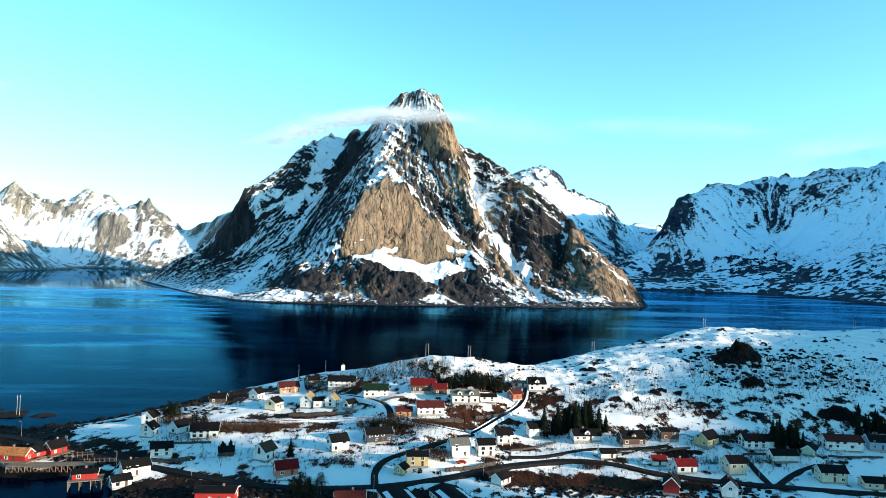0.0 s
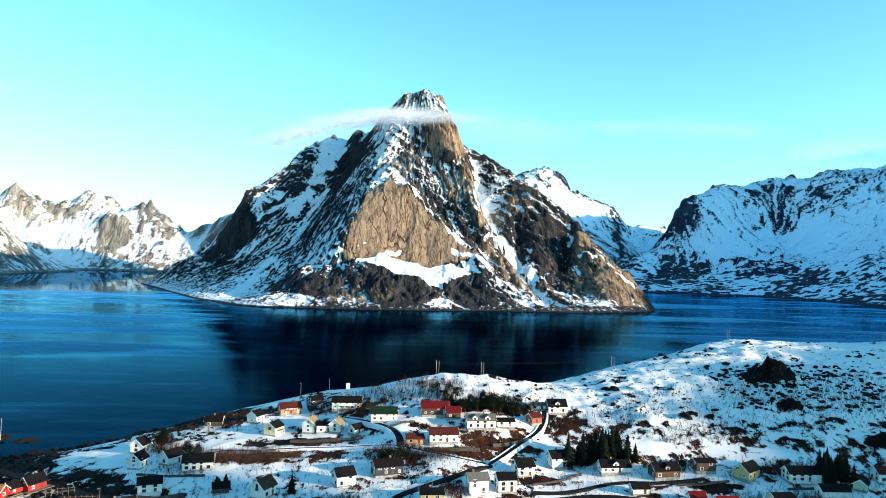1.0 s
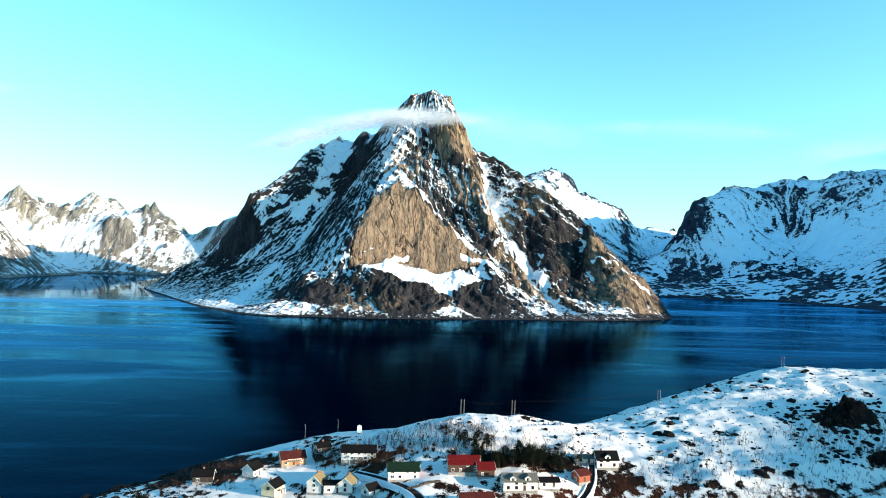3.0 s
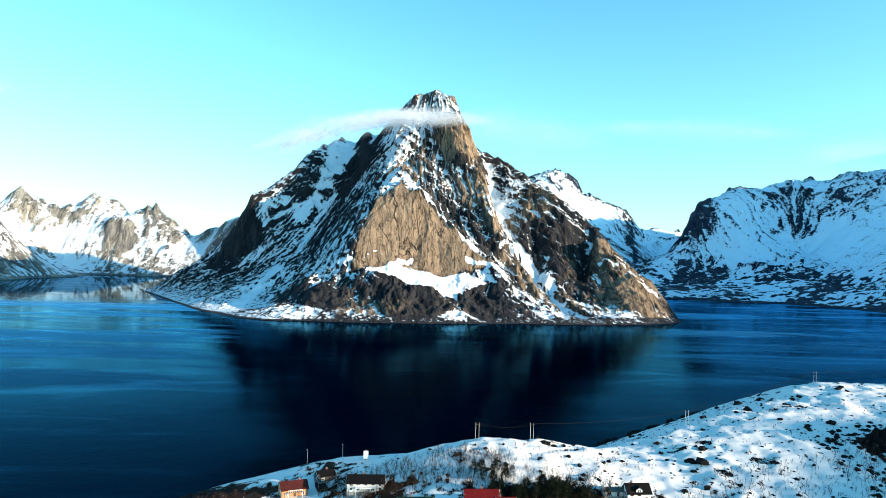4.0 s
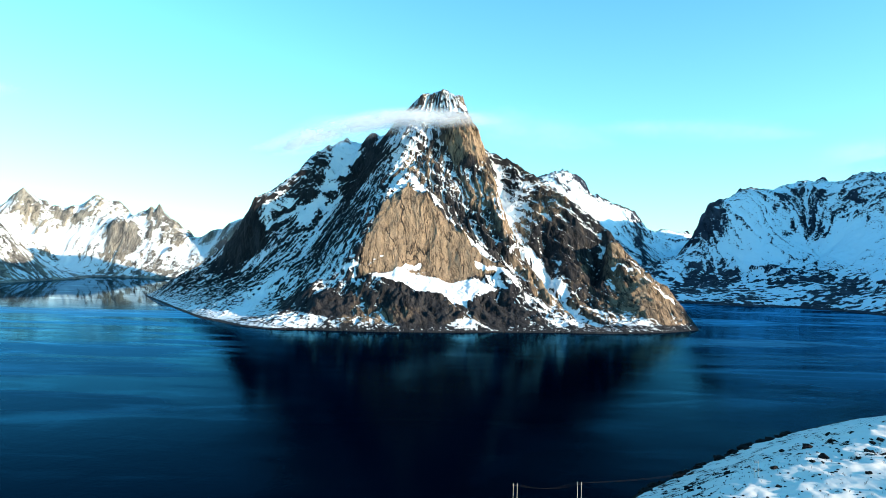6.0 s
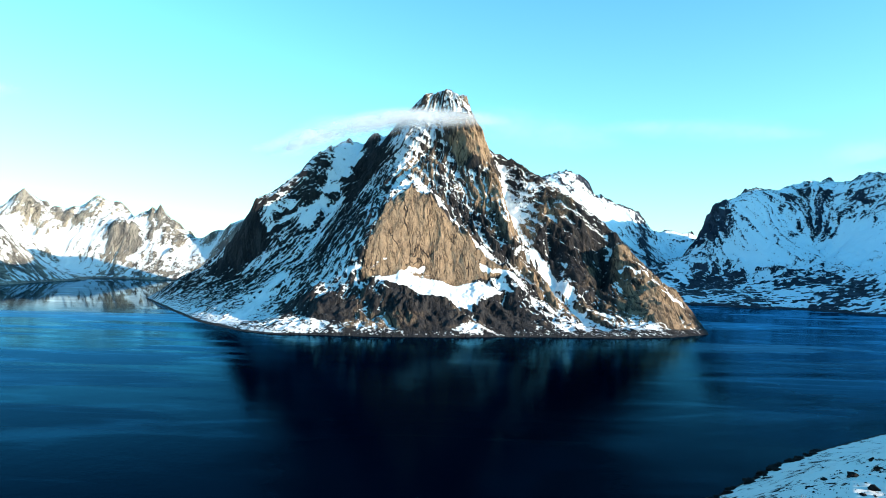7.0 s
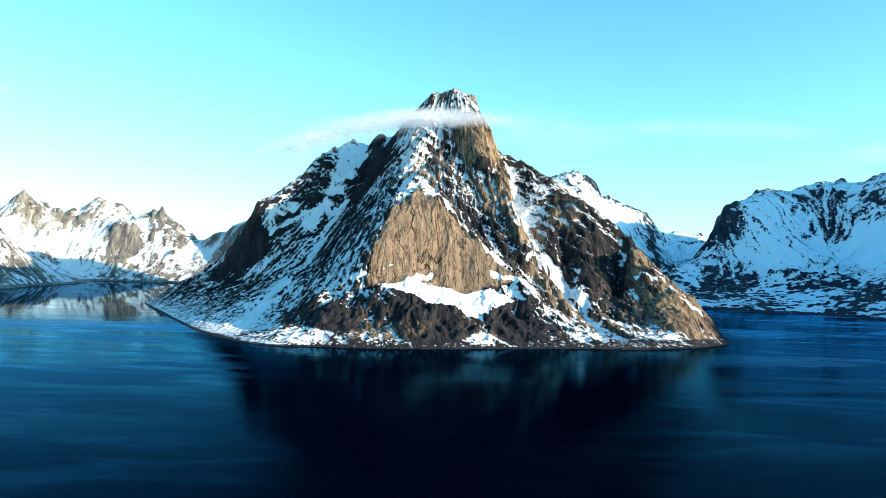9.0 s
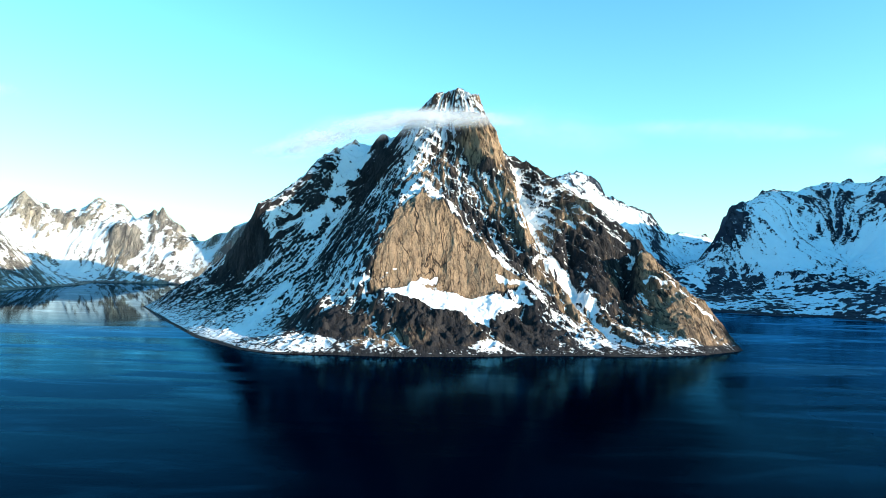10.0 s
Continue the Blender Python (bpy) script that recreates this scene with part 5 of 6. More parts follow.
stone_wall([(100, 318), (112, 319), (124, 322)], 1.4)
stone_wall([(146, 315), (158, 315), (172, 314)], 1.4)
stone_wall([(-130, 322), (-115, 318), (-100, 319)], 1.4)
stone_wall([(-32, 366), (-22, 367), (-14, 371)], 1.6)
stone_wall([(184, 312), (198, 312), (210, 313)], 1.5)
stone_wall([(-125, 297), (-112, 296), (-102, 300)], 1.8)


def fence(a, b, label="weathered wooden post and rail fence"):
    d = math.dist(a, b)
    n = max(2, int(d / 2.2))
    root = new("fence")
    z0 = height(*a)
    root.matrix_basis = pose(*a, z0)
    tagged(root, label, "fence", "garden fences")
    spots = [Vector((a[0] + (b[0] - a[0]) * k / n, a[1] + (b[1] - a[1]) * k / n, 0)) for k in range(n + 1)]
    for p in spots:
        p.z = height(p.x, p.y)
        part("post", slab(0.14, 0.14, 1.5, TIMBER, 0, 0, -0.4, "post"), root, Matrix.Translation(p - Vector((*a, z0))))
    for p, q in zip(spots, spots[1:]):
        for up in (0.5, 0.95):
            off = Vector((*a, z0 - up))
            part("rail", rods("rail", [(p - off, q - off, 0.06, 0.06, 4)], TIMBER), root)


fence((-42, 365), (-22, 362))
fence((62, 335), (78, 330))
fence((-70, 290), (-48, 296))
fence((90, 306), (112, 305))
fence((-140, 345), (-128, 343))
fence((150, 305), (168, 306))
fence((-30, 300), (-22, 306))


def quay(x, y, yaw, wide, deep, label):
    root = new("timber_quay")
    root.matrix_basis = pose(x, y, 3.2, 0, 0, yaw)
    tagged(root, label, "quay")
    n = int(wide / 0.5)
    for k in range(n):
        part("plank", slab(0.44, deep, 0.14, TIMBER, 0, 0, 0, "plank"), root, pose((k + 0.5) / n * wide - wide / 2, 0, 0))
    cols = int(wide / 2.4)
    for i in range(cols + 1):
        for j in range(3):
            u, v = (i / cols - 0.5) * (wide - 0.6), (j / 2 - 0.5) * (deep - 0.6)
            part("stilt", rods("stilt", [((0, 0, -5.5), (0, 0, 0.1), 0.16, 0.14)], TIMBER, "stilt"), root, pose(u, v, 0))
        if i:
            u = (i / cols - 0.5) * (wide - 0.6)
            part("brace", rods("brace", [((0, 0, -3.2), (-2.3, 0, -0.2), 0.09, 0.09)], TIMBER, "brace"), root, pose(u, -deep / 2 + 0.3, 0))


quay(-158, 292, 8, 34, 6, "long weathered plank quay on stilts over dark water")
quay(-205, 293, -3, 30, 7, "long weathered plank quay on stilts over dark water")


def drying_rack(x, y, yaw, long):
    root = new("drying_rack")
    root.matrix_basis = pose(x, y, height(x, y), 0, 0, yaw)
    tagged(root, "empty wooden fish drying rack of crossed poles", "drying rack", "drying racks")
    for k in range(int(long / 2) + 1):
        u = k * 2.0 - long / 2
        for sgn in (-1, 1):
            part("leg", rods("leg", [((0, sgn * 1.6, -0.4), (0, -sgn * 0.3, 3.6), 0.09, 0.07)], TIMBER, "rack_leg%d" % sgn), root, pose(u, 0, 0))
    for up, off in ((3.1, 0.0), (2.0, 0.55), (2.0, -0.55)):
        part("bar", rods("bar", [((-long / 2 - 0.5, off, up), (long / 2 + 0.5, off, up), 0.07, 0.07)], TIMBER, "rack_bar%.1f%.2f%.1f" % (long, off, up)), root)


drying_rack(-140, 296, 10, 12)
drying_rack(-152, 303, 25, 10)
drying_rack(-128, 277, 40, 8)

# ---------------------------------------------------------------- trees
def spruce_crown(seed, tall, wide):
    rng = random.Random(seed)
    vs, fs = [], []
    tiers = 19
    for i in range(tiers):
        f = i / (tiers - 1)
        z = tall * (0.1 + 0.86 * f)
        reach = wide * 1.2 * (1 - f) ** 0.8 * rng.uniform(0.65, 1.15) + 0.14
        n = 13 if f < 0.7 else 8
        for k in range(n):
            a = 2 * math.pi * (k + rng.random() * 0.7) / n
            r = reach * rng.uniform(0.6, 1.15)
            dz = -r * rng.uniform(0.25, 0.5)
            w = 0.16 * reach + 0.12
            ca, sa = math.cos(a), math.sin(a)
            b = len(vs)
            vs += [(0, 0, z + 0.35), (ca * r * 0.55 - sa * w, sa * r * 0.55 + ca * w, z + dz * 0.4), (ca * r, sa * r, z + dz), (ca * r * 0.55 + sa * w, sa * r * 0.55 - ca * w, z + dz * 0.4), (ca * r * 0.5, sa * r * 0.5, z + dz * 0.4 - 0.45 * w - 0.25)]
            fs += [(b, b + 1, b + 2, b + 3), (b, b + 4, b + 1), (b + 1, b + 4, b + 2), (b + 2, b + 4, b + 3), (b + 3, b + 4, b)]
    vs += [(0, 0, tall), (0.1, 0, tall - 1), (-0.05, 0.09, tall - 1), (-0.05, -0.09, tall - 1)]
    b = len(vs) - 4
    fs += [(b, b + 1, b + 2), (b, b + 2, b + 3), (b, b + 3, b + 1)]
    return mesh("crown", vs, fs, NEEDLE)


def spruce(seed, tall, wide):
    root = new("spruce_tree")
    part("trunk", rods("trunk", [((0, 0, -0.6), (0, 0, tall * 0.85), tall * 0.016, 0.03, 7)], BARK), root)
    part("crown", spruce_crown(seed, tall, wide), root)
    return tagged(root, "dark green spruce tree standing in snow", "tree", "spruce trees")


def pine(seed, tall, wide):
    """A short trunk with limbs, each carrying tufts of needles."""
    rng = random.Random(seed)
    root = new("pine_tree")
    limbs, vs, fs = [((0, 0, -0.6), (rng.uniform(-0.3, 0.3), rng.uniform(-0.3, 0.3), tall * 0.85), tall * 0.022, 0.05, 7)], [], []
    for i in range(17):
        f = i / 16
        a = 2.4 * i + rng.uniform(-0.5, 0.5)
        r = wide * (0.45 + 0.75 * math.sin(math.pi * min(1, 0.18 + 0.8 * f))) * rng.uniform(0.5, 1.0) * (1 - 0.45 * f)
        z = tall * (0.26 + 0.66 * f)
        tip = (r * math.cos(a), r * math.sin(a), z + 0.3 * r)
        limbs.append(((0, 0, z - 0.2 * r), tip, 0.05, 0.02, 4))
        for k in range(46):
            c = [tip[j] * (1 if j == 2 else 0.85) + rng.gauss(0, (0.34, 0.34, 0.26)[j] * wide * 0.55) for j in range(3)]
            d = Vector((rng.gauss(0, 1), rng.gauss(0, 1), rng.gauss(0.5, 0.7))).normalized() * rng.uniform(0.2, 0.4)
            e = d.cross(Vector((rng.gauss(0, 1), rng.gauss(0, 1), rng.gauss(0, 1)))).normalized() * 0.1
            c = Vector(c)
            b = len(vs)
            vs += [tuple(c - e), tuple(c + d * 0.5 + e * 1.5), tuple(c + d), tuple(c + d * 0.4 - e * 1.6)]
            fs += [(b, b + 1, b + 2, b + 3)]
    part("trunk", rods("trunk", limbs, BARK), root)
    part("crown", mesh("crown", vs, fs, NEEDLE), root)
    return tagged(root, "dark bushy pine tree with an uneven crown in snow", "tree", "pine trees")


SPRUCES = [spruce(11, 12, 2.4), spruce(12, 10, 2.3), spruce(13, 8, 1.9), spruce(14, 6, 1.7), pine(15, 7.5, 2.7), pine(16, 6.0, 2.3), pine(17, 9.5, 3.0)]
used = set()


def plant(cx, cy, rx, ry, count, kinds, seed, grow=(0.8, 1.15)):
    rng = random.Random(seed)
    for _ in range(count):
        x, y = cx + rng.gauss(0, rx * 0.5), cy + rng.gauss(0, ry * 0.5)
        k = rng.choice(kinds)
        m = pose(x, y, height(x, y), 0, 0, rng.uniform(0, 360))
        if k in used:
            ob = copy_thing(SPRUCES[k], m)
        else:
            ob, _k = SPRUCES[k], used.add(k)
            ob.matrix_basis = m
        g = rng.uniform(*grow)
        ob.scale = (g * rng.uniform(0.9, 1.1), g * rng.uniform(0.9, 1.1), g)


plant(72, 341, 12, 5, 40, (0, 0, 1, 6), 1, (0.85, 1.4))
plant(83, 338, 4, 3, 4, (1, 2), 2)
plant(168, 321, 7, 4, 24, (0, 1, 6), 3, (0.85, 1.3))
plant(222, 338, 9, 5, 12, (1, 2), 4)
plant(25, 388, 24, 4, 46, (4, 5, 4, 5, 2), 5, (0.75, 1.2))
plant(0, 401, 10, 4, 10, (4, 5), 6)
plant(-60, 303, 0.5, 0.5, 1, (2,), 7)
plant(-134, 357, 6, 3, 14, (4, 6), 8, (0.9, 1.2))
plant(-114, 342, 5, 2, 7, (4, 5), 9)
plant(-88, 303, 4, 2, 4, (3,), 10)
plant(-45, 262, 8, 4, 10, (4, 5, 2), 11)
plant(-22, 333, 6, 2, 7, (4, 5), 12)
plant(250, 335, 14, 6, 10, (1, 2), 13)


def scrub(name, cx, cy, rx, ry, count, tall, seed, label):
    """Leafless birches and willows, too many to count."""
    rng = np.random.default_rng(seed)
    vs, fs = [], []
    for _ in range(count):
        a, r = rng.uniform(0, 2 * np.pi), np.sqrt(rng.uniform(0, 1))
        x, y = cx + rx * r * np.cos(a), cy + ry * r * np.sin(a)
        z = height(x, y)
        if z < 1.5:
            continue
        h = tall * rng.uniform(0.4, 1.15)
        segs = []
        for _s in range(int(rng.integers(2, 4))):
            lean = rng.normal(0, 0.24, 2) * h
            stem = h * rng.uniform(0.6, 1.0)
            segs.append(((x, y, z - 0.3), (x + lean[0], y + lean[1], z + stem), 0.025 + 0.006 * h, 0.012, 3))
            for _k in range(int(rng.integers(3, 6))):
                f = rng.uniform(0.25, 0.95)
                p = (x + lean[0] * f, y + lean[1] * f, z + stem * f)
                b, q = rng.uniform(0, 2 * np.pi), stem * (1 - f) * rng.uniform(0.35, 0.7) + 0.3
                segs.append((p, (p[0] + q * np.cos(b) * 0.75, p[1] + q * np.sin(b) * 0.75, p[2] + q * rng.uniform(0.5, 1.0)), 0.028, 0.012, 3))
        for seg in segs:
            v, f = tube(*seg)
            fs += [tuple(i + len(vs) for i in q) for q in f[:-1]]
            vs += v
    me = bpy.data.meshes.new(name)
    me.from_pydata([tuple(v) for v in vs], [], fs)
    me.materials.append(TWIG)
    tagged(new(name, me), label, "scrub", kind="stuff")


scrub("birch_scrub", -30, 414, 44, 16, 760, 4.8, 21, "bare brown birch thicket in snow")
scrub("birch_scrub", 25, 398, 40, 12, 480, 4.2, 22, "bare brown birch thicket in snow")
scrub("birch_scrub", -90, 342, 26, 9, 620, 4.4, 23, "reddish bare scrub on the terrace slope")
scrub("birch_scrub", 85, 384, 22, 14, 130, 3.2, 24, "bare brown birches on the hillside")
scrub("birch_scrub", 170, 395, 85, 34, 1100, 2.6, 25, "grey leafless scrub scattered over the hill")
scrub("birch_scrub", 225, 415, 70, 36, 1100, 2.8, 26, "grey leafless scrub scattered over the hill")
scrub("birch_scrub", 0, 334, 26, 6, 120, 3.2, 27, "bare garden bushes along the lane")
scrub("birch_scrub", -120, 400, 26, 20, 170, 3.0, 28, "dark bare scrub on the shore slope")
scrub("birch_scrub", 60, 290, 50, 7, 160, 2.4, 29, "brown bare scrub below the road")
scrub("birch_scrub", 150, 480, 80, 40, 260, 1.3, 30, "low bare twigs poking through hill snow")
scrub("birch_scrub", 35, 425, 45, 12, 180, 1.8, 31, "low brown twigs on the knoll")
scrub("birch_scrub", -60, 322, 75, 36, 700, 2.2, 32, "bare garden bushes between the houses")
scrub("birch_scrub", 120, 318, 75, 26, 700, 2.4, 33, "bare garden bushes between the houses")
scrub("birch_scrub", -22, 341, 14, 6, 260, 4.6, 34, "dark bare thicket between the houses")
scrub("birch_scrub", -2, 336, 9, 4, 150, 4.0, 35, "dark bare thicket beside the lane")
scrub("birch_scrub", 5, 303, 6, 4, 130, 4.2, 36, "dark bare thicket below a house")
scrub("birch_scrub", -38, 295, 7, 3, 110, 2.6, 37, "reddish bare garden hedge in snow")
scrub("birch_scrub", 73, 300, 5, 2.5, 110, 3.4, 38, "pale golden bare bush beside the road")
scrub("birch_scrub", 118, 360, 20, 8, 170, 3.4, 39, "bare birches scattered low on the hillside")
scrub("birch_scrub", 140, 308, 22, 5, 220, 2.8, 40, "dark bare hedge between the gardens")
scrub("birch_scrub", 160, 332, 20, 6, 200, 3.4, 41, "dark bare thicket behind the houses")
scrub("birch_scrub", -112, 325, 14, 6, 120, 2.4, 42, "dark bare bushes between the white houses")
scrub("birch_scrub", -128, 352, 9, 6, 150, 5.0, 43, "tall dark bare trees beside the shore house")


# ---------------------------------------------------------------- boulders
def boulder(seed):
    b = bmesh.new()
    bmesh.ops.create_icosphere(b, subdivisions=2, radius=1.0)
    off = Vector((seed * 7.3, seed * 3.1, seed * 1.7))
    for v in b.verts:
        n = noise.fractal(v.co * 0.9 + off, 0.9, 2.0, 4)
        c = noise.cell(v.co * 1.4 + off)
        v.co = v.co * (1 + 0.55 * n + 0.3 * c)
        v.co.z *= 0.62
    me = bpy.data.meshes.new("boulder")
    b.to_mesh(me)
    b.free()
    me.materials.append(STONE)
    return me


ROCKS = [boulder(k) for k in range(5)]


def rock(x, y, size, k, label="dark boulder bedded in hill snow", flat=1.0, turn=0.0, name="boulder"):
    ob = new(name, ROCKS[k % 5])
    ob.matrix_basis = pose(x, y, max(height(x, y), -0.5) + size * 0.12 * flat, 0, 0, turn) @ Matrix.Diagonal((size, size * 0.8, size * flat, 1))
    tagged(ob, label, "boulder", "boulders on the headland")


rng = random.Random(77)
for _ in range(130):
    x, y = rng.uniform(75, 300), rng.uniform(365, 560)
    if height(x, y) > 15:
        rock(x, y, rng.choice((0.7, 0.9, 1.2, 1.6, 2.2)) * rng.uniform(0.7, 1.2), rng.randrange(5), flat=rng.uniform(0.6, 1.1), turn=rng.uniform(0, 360))
for _ in range(40):
    x, y = rng.uniform(-40, 70), rng.uniform(405, 460)
    rock(x, y, rng.uniform(0.5, 1.4), rng.randrange(5), "small grey rock on the snowy knoll", turn=rng.uniform(0, 360))
for x, y, sz in ((101, 426, 3.6), (97, 429, 2.6), (126, 380, 3.8), (131, 384, 3), (31, 444, 3.0), (35, 443, 2.2), (46, 440, 1.6)):
    rock(x, y, sz, int(x), "dark rock outcrop in the snow", 0.7, x * 7)
for k in range(34):
    f = k / 33
    x, y = 83 + (254 - 83) * f, 563 + (728 - 563) * f
    rock(x + rng.uniform(-4, 6), y + rng.uniform(-5, 3), rng.uniform(2.0, 4.5), k, "dark wave-washed rock along the waterline", 0.7, rng.uniform(0, 360))
for k in range(34):
    f = k / 33
    x, y = -204 + 60 * f, 360 + 66 * f
    rock(x + rng.uniform(-4, 4), y + rng.uniform(-3, 3), rng.uniform(1.5, 3.5), k, "dark wave-washed rock along the waterline", 0.6, rng.uniform(0, 360))
for x, y, sz in ((-280, 392, 17), (-255, 390, 13), (-235, 389, 10), (-217, 390, 7)):
    rock(x, y, sz, int(-x), "low black skerry in the fjord", 0.28, 10, "skerry")


def rubble(name, x0, x1, y0, y1, count, big, seed, label):
    """Loose stones, too many to count."""
    pick = random.Random(seed)
    vs, fs = [], []
    for _ in range(count):
        x, y = pick.uniform(x0, x1), pick.uniform(y0, y1)
        r = pick.uniform(0.3, 1.0) * big
        z = max(height(x, y), -0.3)
        n, k = 6, len(vs)
        for level, g in ((-0.3, 0.9), (0.25, 1.0), (0.6, 0.55)):
            vs += [(x + r * g * pick.uniform(0.7, 1.2) * math.cos(2 * math.pi * i / n), y + r * g * pick.uniform(0.7, 1.2) * math.sin(2 * math.pi * i / n), z + r * level) for i in range(n)]
        fs += [(k + q * n + i, k + q * n + (i + 1) % n, k + q * n + n + (i + 1) % n, k + q * n + n + i) for q in range(2) for i in range(n)] + [tuple(k + 2 * n + i for i in range(n))]
    me = bpy.data.meshes.new(name)
    me.from_pydata(vs, [], fs)
    me.materials.append(STONE)
    tagged(new(name, me), label, "stones", kind="stuff")


rubble("rubble", -120, -25, 260, 271, 420, 1.2, 1, "dark rubble stones of the shore embankment")
rubble("rubble", 40, 140, 258, 283, 520, 1.3, 2, "dark rubble stones below the road")
rubble("rubble", -260, -150, 300, 322, 420, 1.4, 3, "dark rubble stones of the causeway")
rubble("rubble", -330, -175, 325, 366, 620, 1.1, 6, "dark shore stones beside the causeway road")
rubble("rubble", -166, -120, 372, 425, 160, 1.2, 7, "dark stones along the steep shore")
rubble("hill_stones", 80, 300, 360, 560, 600, 0.8, 4, "small dark stones showing through hill snow")
rubble("hill_stones", 165, 260, 385, 465, 380, 1.7, 8, "dark angular rocks scattered below the crag")
rubble("hill_stones", -40, 75, 405, 462, 160, 0.5, 5, "small dark stones on the knoll")


# ---------------------------------------------------------------- power line
def twin_pole(x, y, tall=8.2, base=None):
    root = new("power_pole")
    z = height(x, y) if base is None else base
    root.matrix_basis = pose(x, y, z)
    for sgn in (-1, 1):
        part("pole", rods("pole", [((sgn * 0.8, 0, -1), (sgn * 0.8, 0, tall), 0.12, 0.08, 7)], PALE, "pole%.1f%d" % (tall, sgn)), root)
    part("crossarm", slab(2.6, 0.1, 0.1, TIMBER, 0, 0, tall - 1.0, "crossarm"), root)
    for u in (-1.2, 0, 1.2):
        part("insulator", rods("insulator", [((0, 0, 0), (0, 0, 0.4), 0.09, 0.06, 6)], GLASS, "insulator"), root, pose(u, 0, tall - 0.8))
    tagged(root, "grey timber twin power pole with a crossarm", "power pole", "power poles")
    return Vector((x, y, z + tall - 0.4))


def wire(a, b, sag):
    d = (b - a).normalized()
    u = d.cross(Vector((0, 0, 1))).normalized() * 0.02
    v, n = [], 24
    for k in range(n + 1):
        p = a.lerp(b, k / n) - Vector((0, 0, sag * 4 * (k / n) * (1 - k / n)))
        v += [p + u, p - u, p + Vector((0, 0, 0.035))]
    f = [(3 * k + i, 3 * k + (i + 1) % 3, 3 * k + 3 + (i + 1) % 3, 3 * k + 3 + i) for k in range(n) for i in range(3)]
    tagged(new("power_wire", mesh("power_wire", v, f, ROAD)), "thin sagging power wire between poles", "wire", "power wires")


tops = [twin_pole(-2, 443), twin_pole(26, 453), twin_pole(117, 490), twin_pole(222, 552), twin_pole(375, 600)]
for a, b in zip(tops, tops[1:]):
    for u in (-2.2, 0, 2.2):
        wire(a + Vector((u, 0, 0)), b + Vector((u, 0, 0)), 2.0)
twin_pole(-230, 388, 10.5, 1.5)


def lamp_post(x, y, tall=7.5):
    root = new("street_lamp")
    root.matrix_basis = pose(x, y, height(x, y))
    part("pole", rods("pole", [((0, 0, -0.8), (0, 0, tall), 0.11, 0.07, 7)], STEEL, "lamp_pole"), root)
    part("arm", rods("arm", [((0, 0, tall - 0.1), (0, -1.4, tall + 0.25), 0.06, 0.05, 6)], STEEL, "lamp_arm"), root)
    part("lamp_head", slab(0.3, 0.8, 0.16, STEEL, 0, -1.7, tall + 0.2, "lamp_head", 0.04), root)
    tagged(root, "grey steel street lamp beside the road", "street lamp", "street lamps")


for x, y in ((-196, 334), (-162, 311), (-131, 292), (-95, 279), (-20, 264), (61, 340), (-74, 418), (-86, 452), (-68, 449), (24, 288), (140, 287), (105, 293), (-4, 300)):
    lamp_post(x, y)


# ---------------------------------------------------------------- cars
def car(x, y, yaw, paint, label):
    root = new("car")
    root.matrix_basis = pose(x, y, height(x, y) + 0.35, 0, 0, yaw)
    body = [(-2.1, 0.35), (-2.1, 0.8), (-1.9, 0.95), (-1.2, 1.0), (-0.7, 1.45), (0.9, 1.5), (1.7, 1.0), (2.1, 0.9), (2.15, 0.4)]
    b = prism("body", [(-p, q) for p, q in body], -0.85, 0.85, paint)
    part("body", b, root, pose(0, 0, 0, 0, 0, 90))
    glass_line = [(-1.05, 1.02), (-0.68, 1.4), (0.85, 1.44), (1.45, 1.02)]
    part("side_window", prism("side_window", [(-p, q) for p, q in glass_line], -0.87, 0.87, GLASS), root, pose(0, 0, 0, 0, 0, 90))
    for u in (-1.3, 1.3):
        for v in (-0.8, 0.8):
            wh = part("wheel", rods("wheel", [((0, -0.12, 0), (0, 0.12, 0), 0.33, 0.33, 12)], ROOFS["black"], "wheel"), root, pose(u, v, 0.33))
            part("rim", rods("rim", [((0, -0.13, 0), (0, 0.13, 0), 0.18, 0.18, 10)], STEEL, "rim"), wh)
    tagged(root, label, "car", "parked cars")


car(15, 297, 8, WALLS["red"], "red car parked in front of a house")
car(97, 303, 20, TRIM, "white car parked in a snowy yard")
car(-20, 343, 60, STEEL, "silver car parked on the lane")
car(-150, 300, 30, ROOFS["black"], "black car parked near the quay")


# ---------------------------------------------------------------- clouds
def vapour(name, thick):
    b = Mat(name)
    soft = b.ramp(b.math("ADD", b.noise(0.011, 5, 0.6, (1.0, 1.0, 1.7), distort=0.6), b.math("MULTIPLY", b.noise(0.045, 4, 0.6, (0.7, 1.0, 1.3)), 0.25)), 0.4, 0.85, 0.3, 1.0)
    alpha = b.math("MULTIPLY", b.math("MULTIPLY", b.layer("veil"), soft), thick)
    lit = b.node("AddShader", i0=b.node("BsdfDiffuse", Color=(0.37, 0.39, 0.42, 1)), i1=b.node("BsdfTranslucent", Color=(0.37, 0.39, 0.42, 1)))
    out = b.node("MixShader", i0=alpha, i1=b.node("BsdfTransparent"), i2=lit)
    b.t.links.new(out, b.t.nodes["Material Output"].inputs["Surface"])
    b.t.nodes.remove(b.b)
    return b.m


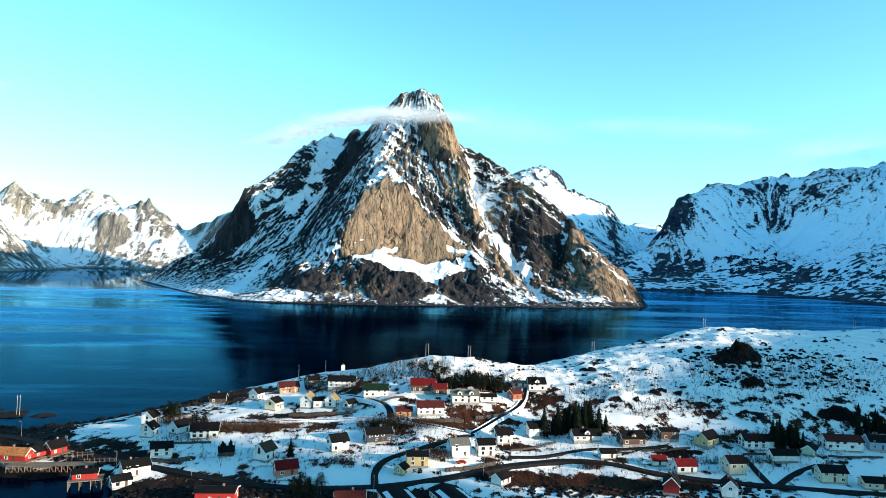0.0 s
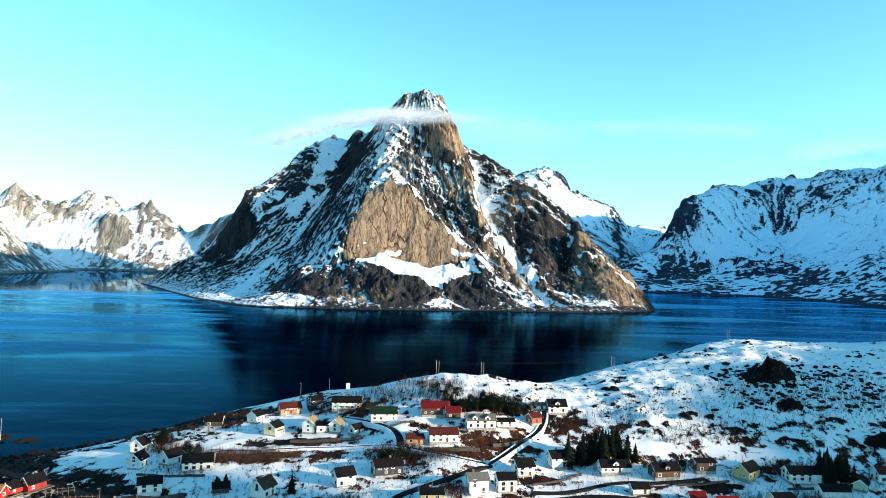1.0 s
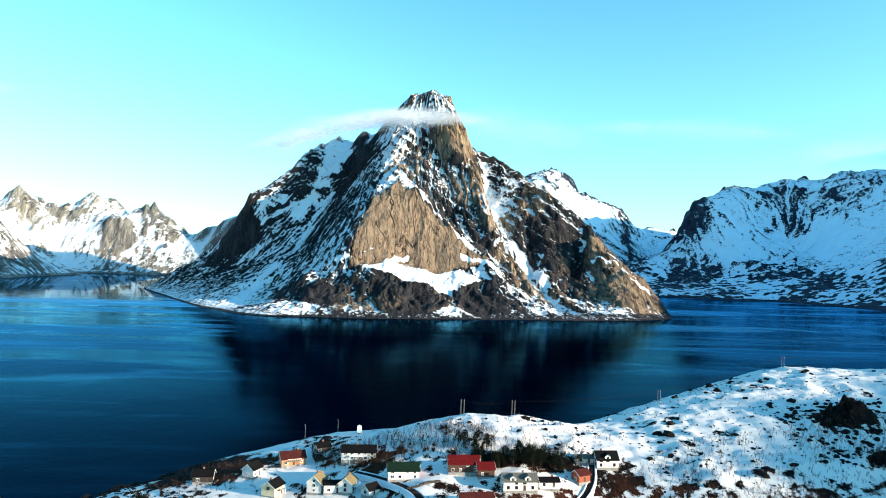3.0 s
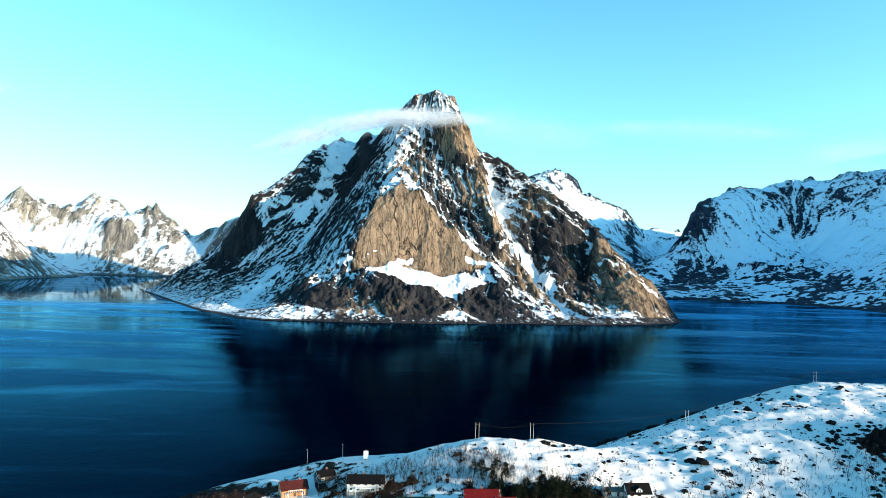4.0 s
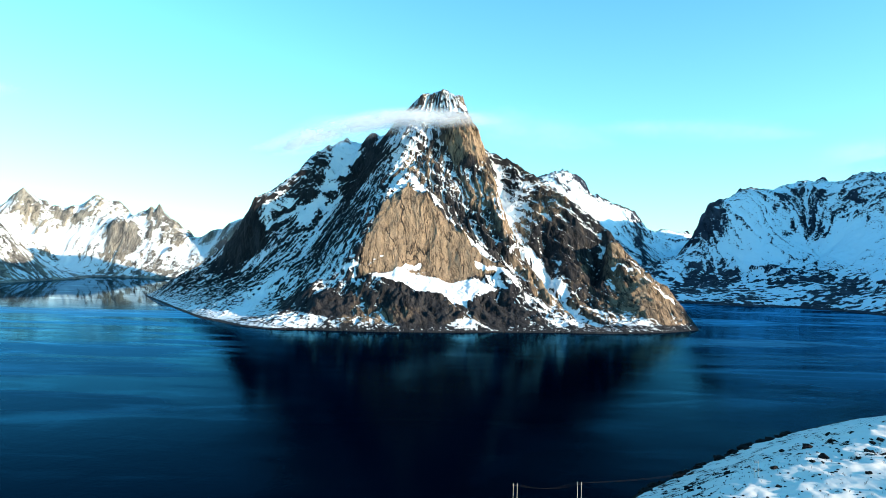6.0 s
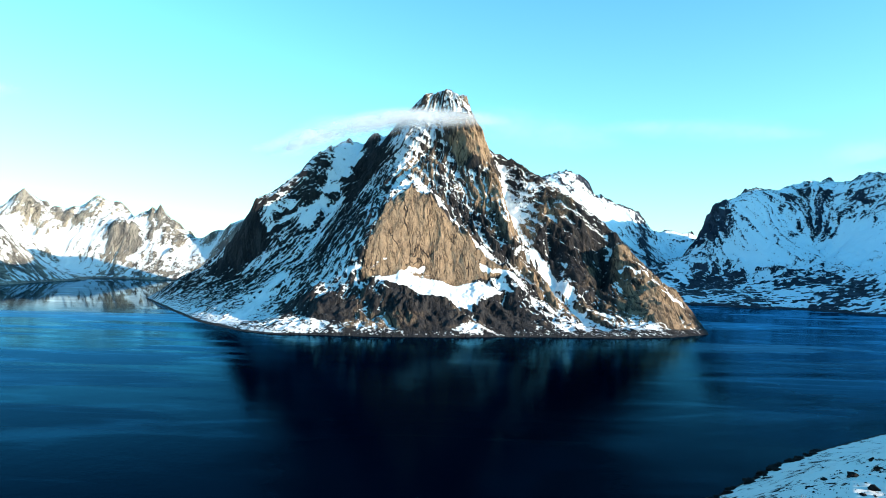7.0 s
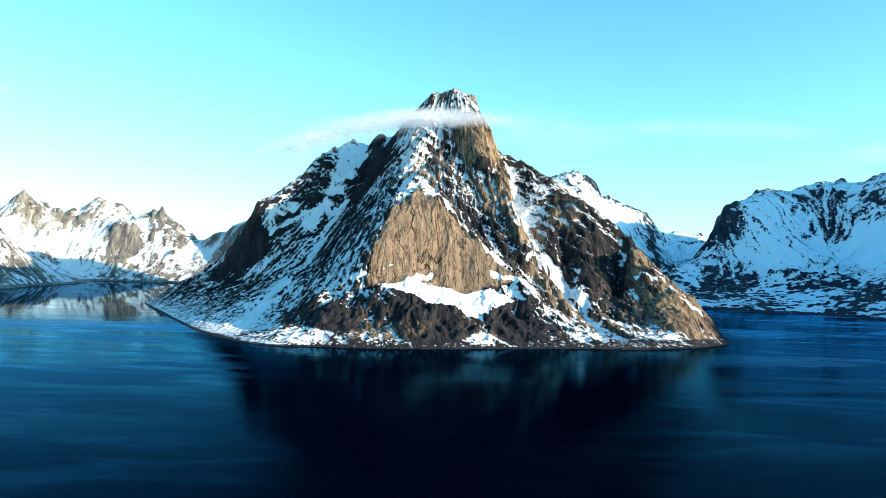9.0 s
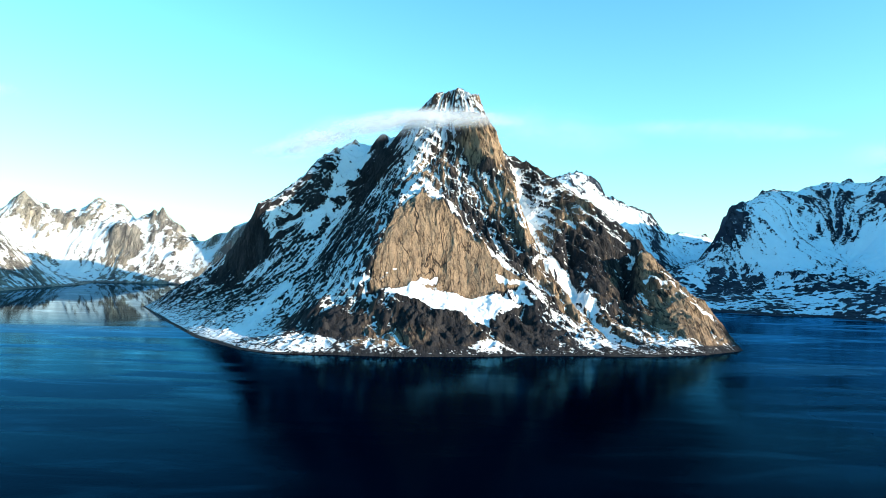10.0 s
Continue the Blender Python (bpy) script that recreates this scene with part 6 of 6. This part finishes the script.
def cloud(y, line, depth, thick, label, layers=5):
    """A bank of thin veils one behind another; the line gives place, height, half thickness and body."""
    line = np.array(line, float)
    mid = line[len(line) // 2]
    root = new("cloud")
    root.matrix_basis = pose(mid[0], y, mid[1])
    veil = vapour("vapour", thick)
    nu, nv = 81, 21
    run = np.linspace(0, len(line) - 1, nu)
    xs, zs, half, body = (np.interp(run, np.arange(len(line)), line[:, k]) for k in range(4))
    for a in (zs, half, body):
        a[2:-2] = np.convolve(a, np.ones(5) / 5, "valid")
    v = np.linspace(-1, 1, nv)[:, None]
    for k in range(layers):
        f = k / max(1, layers - 1) - 0.5
        swing = 1 + 0.5 * f * np.sin(run * 1.7 + 2.1 * k)
        gx = xs[None] - mid[0] + 24 * f + 0 * v
        gz = zs[None] - mid[1] + 1.35 * v * half[None] * swing + 0.35 * half[None] * np.sin(run * 0.9 + 1.4 * k)[None]
        shape = body[None] * (1 - v ** 2) ** 2.2
        me = bpy.data.meshes.new("veil")
        n = np.arange(nu * nv).reshape(nv, nu)
        quads = np.stack([n[:-1, :-1], n[:-1, 1:], n[1:, 1:], n[1:, :-1]], -1).reshape(-1, 4)
        pos = np.stack([gx, f * depth + 0.12 * gz, gz], -1).reshape(-1, 3)
        me.from_pydata([tuple(p) for p in pos], [], [tuple(q) for q in quads.tolist()])
        at = me.attributes.new("veil", "FLOAT", "POINT")
        at.data.foreach_set("value", shape.ravel().astype(np.float32))
        me.materials.append(veil)
        part("veil", me, root)
    tagged(root, label, "cloud")


cloud(2130, [(-586, 447, 8, 0.25), (-526, 455, 19, 0.5), (-464, 475, 28, 0.6), (-386, 504, 31, 0.65), (-307, 528, 31, 0.7), (-213, 549, 25, 0.85), (-135, 555, 22, 0.95), (-56, 558, 20, 0.9), (7, 558, 17, 0.5), (70, 554, 14, 0.25), (149, 553, 9, 0.0)], 70, 0.72, "thin white cloud band drifting across the summit", 6)
cloud(2380, [(-160, 600, 25, 0), (20, 596, 45, 1), (190, 590, 50, 1), (370, 570, 45, 1), (540, 560, 25, 0)], 60, 0.1, "faint white cloud wisp behind the summit", 3)
cloud(3650, [(1800, 745, 40, 0), (2050, 755, 75, 1), (2350, 765, 80, 1), (2650, 770, 75, 1), (2900, 770, 40, 0)], 120, 0.15, "grey cloud resting on the shaded range", 4)
cloud(4300, [(-3350, 1180, 20, 0), (-3100, 1165, 40, 1), (-2900, 1150, 40, 1), (-2650, 1135, 20, 0)], 60, 0.2, "faint wisp of cloud high over the bay", 3)
cloud(4300, [(750, 990, 25, 0), (1100, 996, 50, 1), (1500, 1004, 50, 1), (1900, 1006, 50, 1), (2250, 1005, 20, 0)], 60, 0.12, "faint wisp of cloud over the valley", 3)
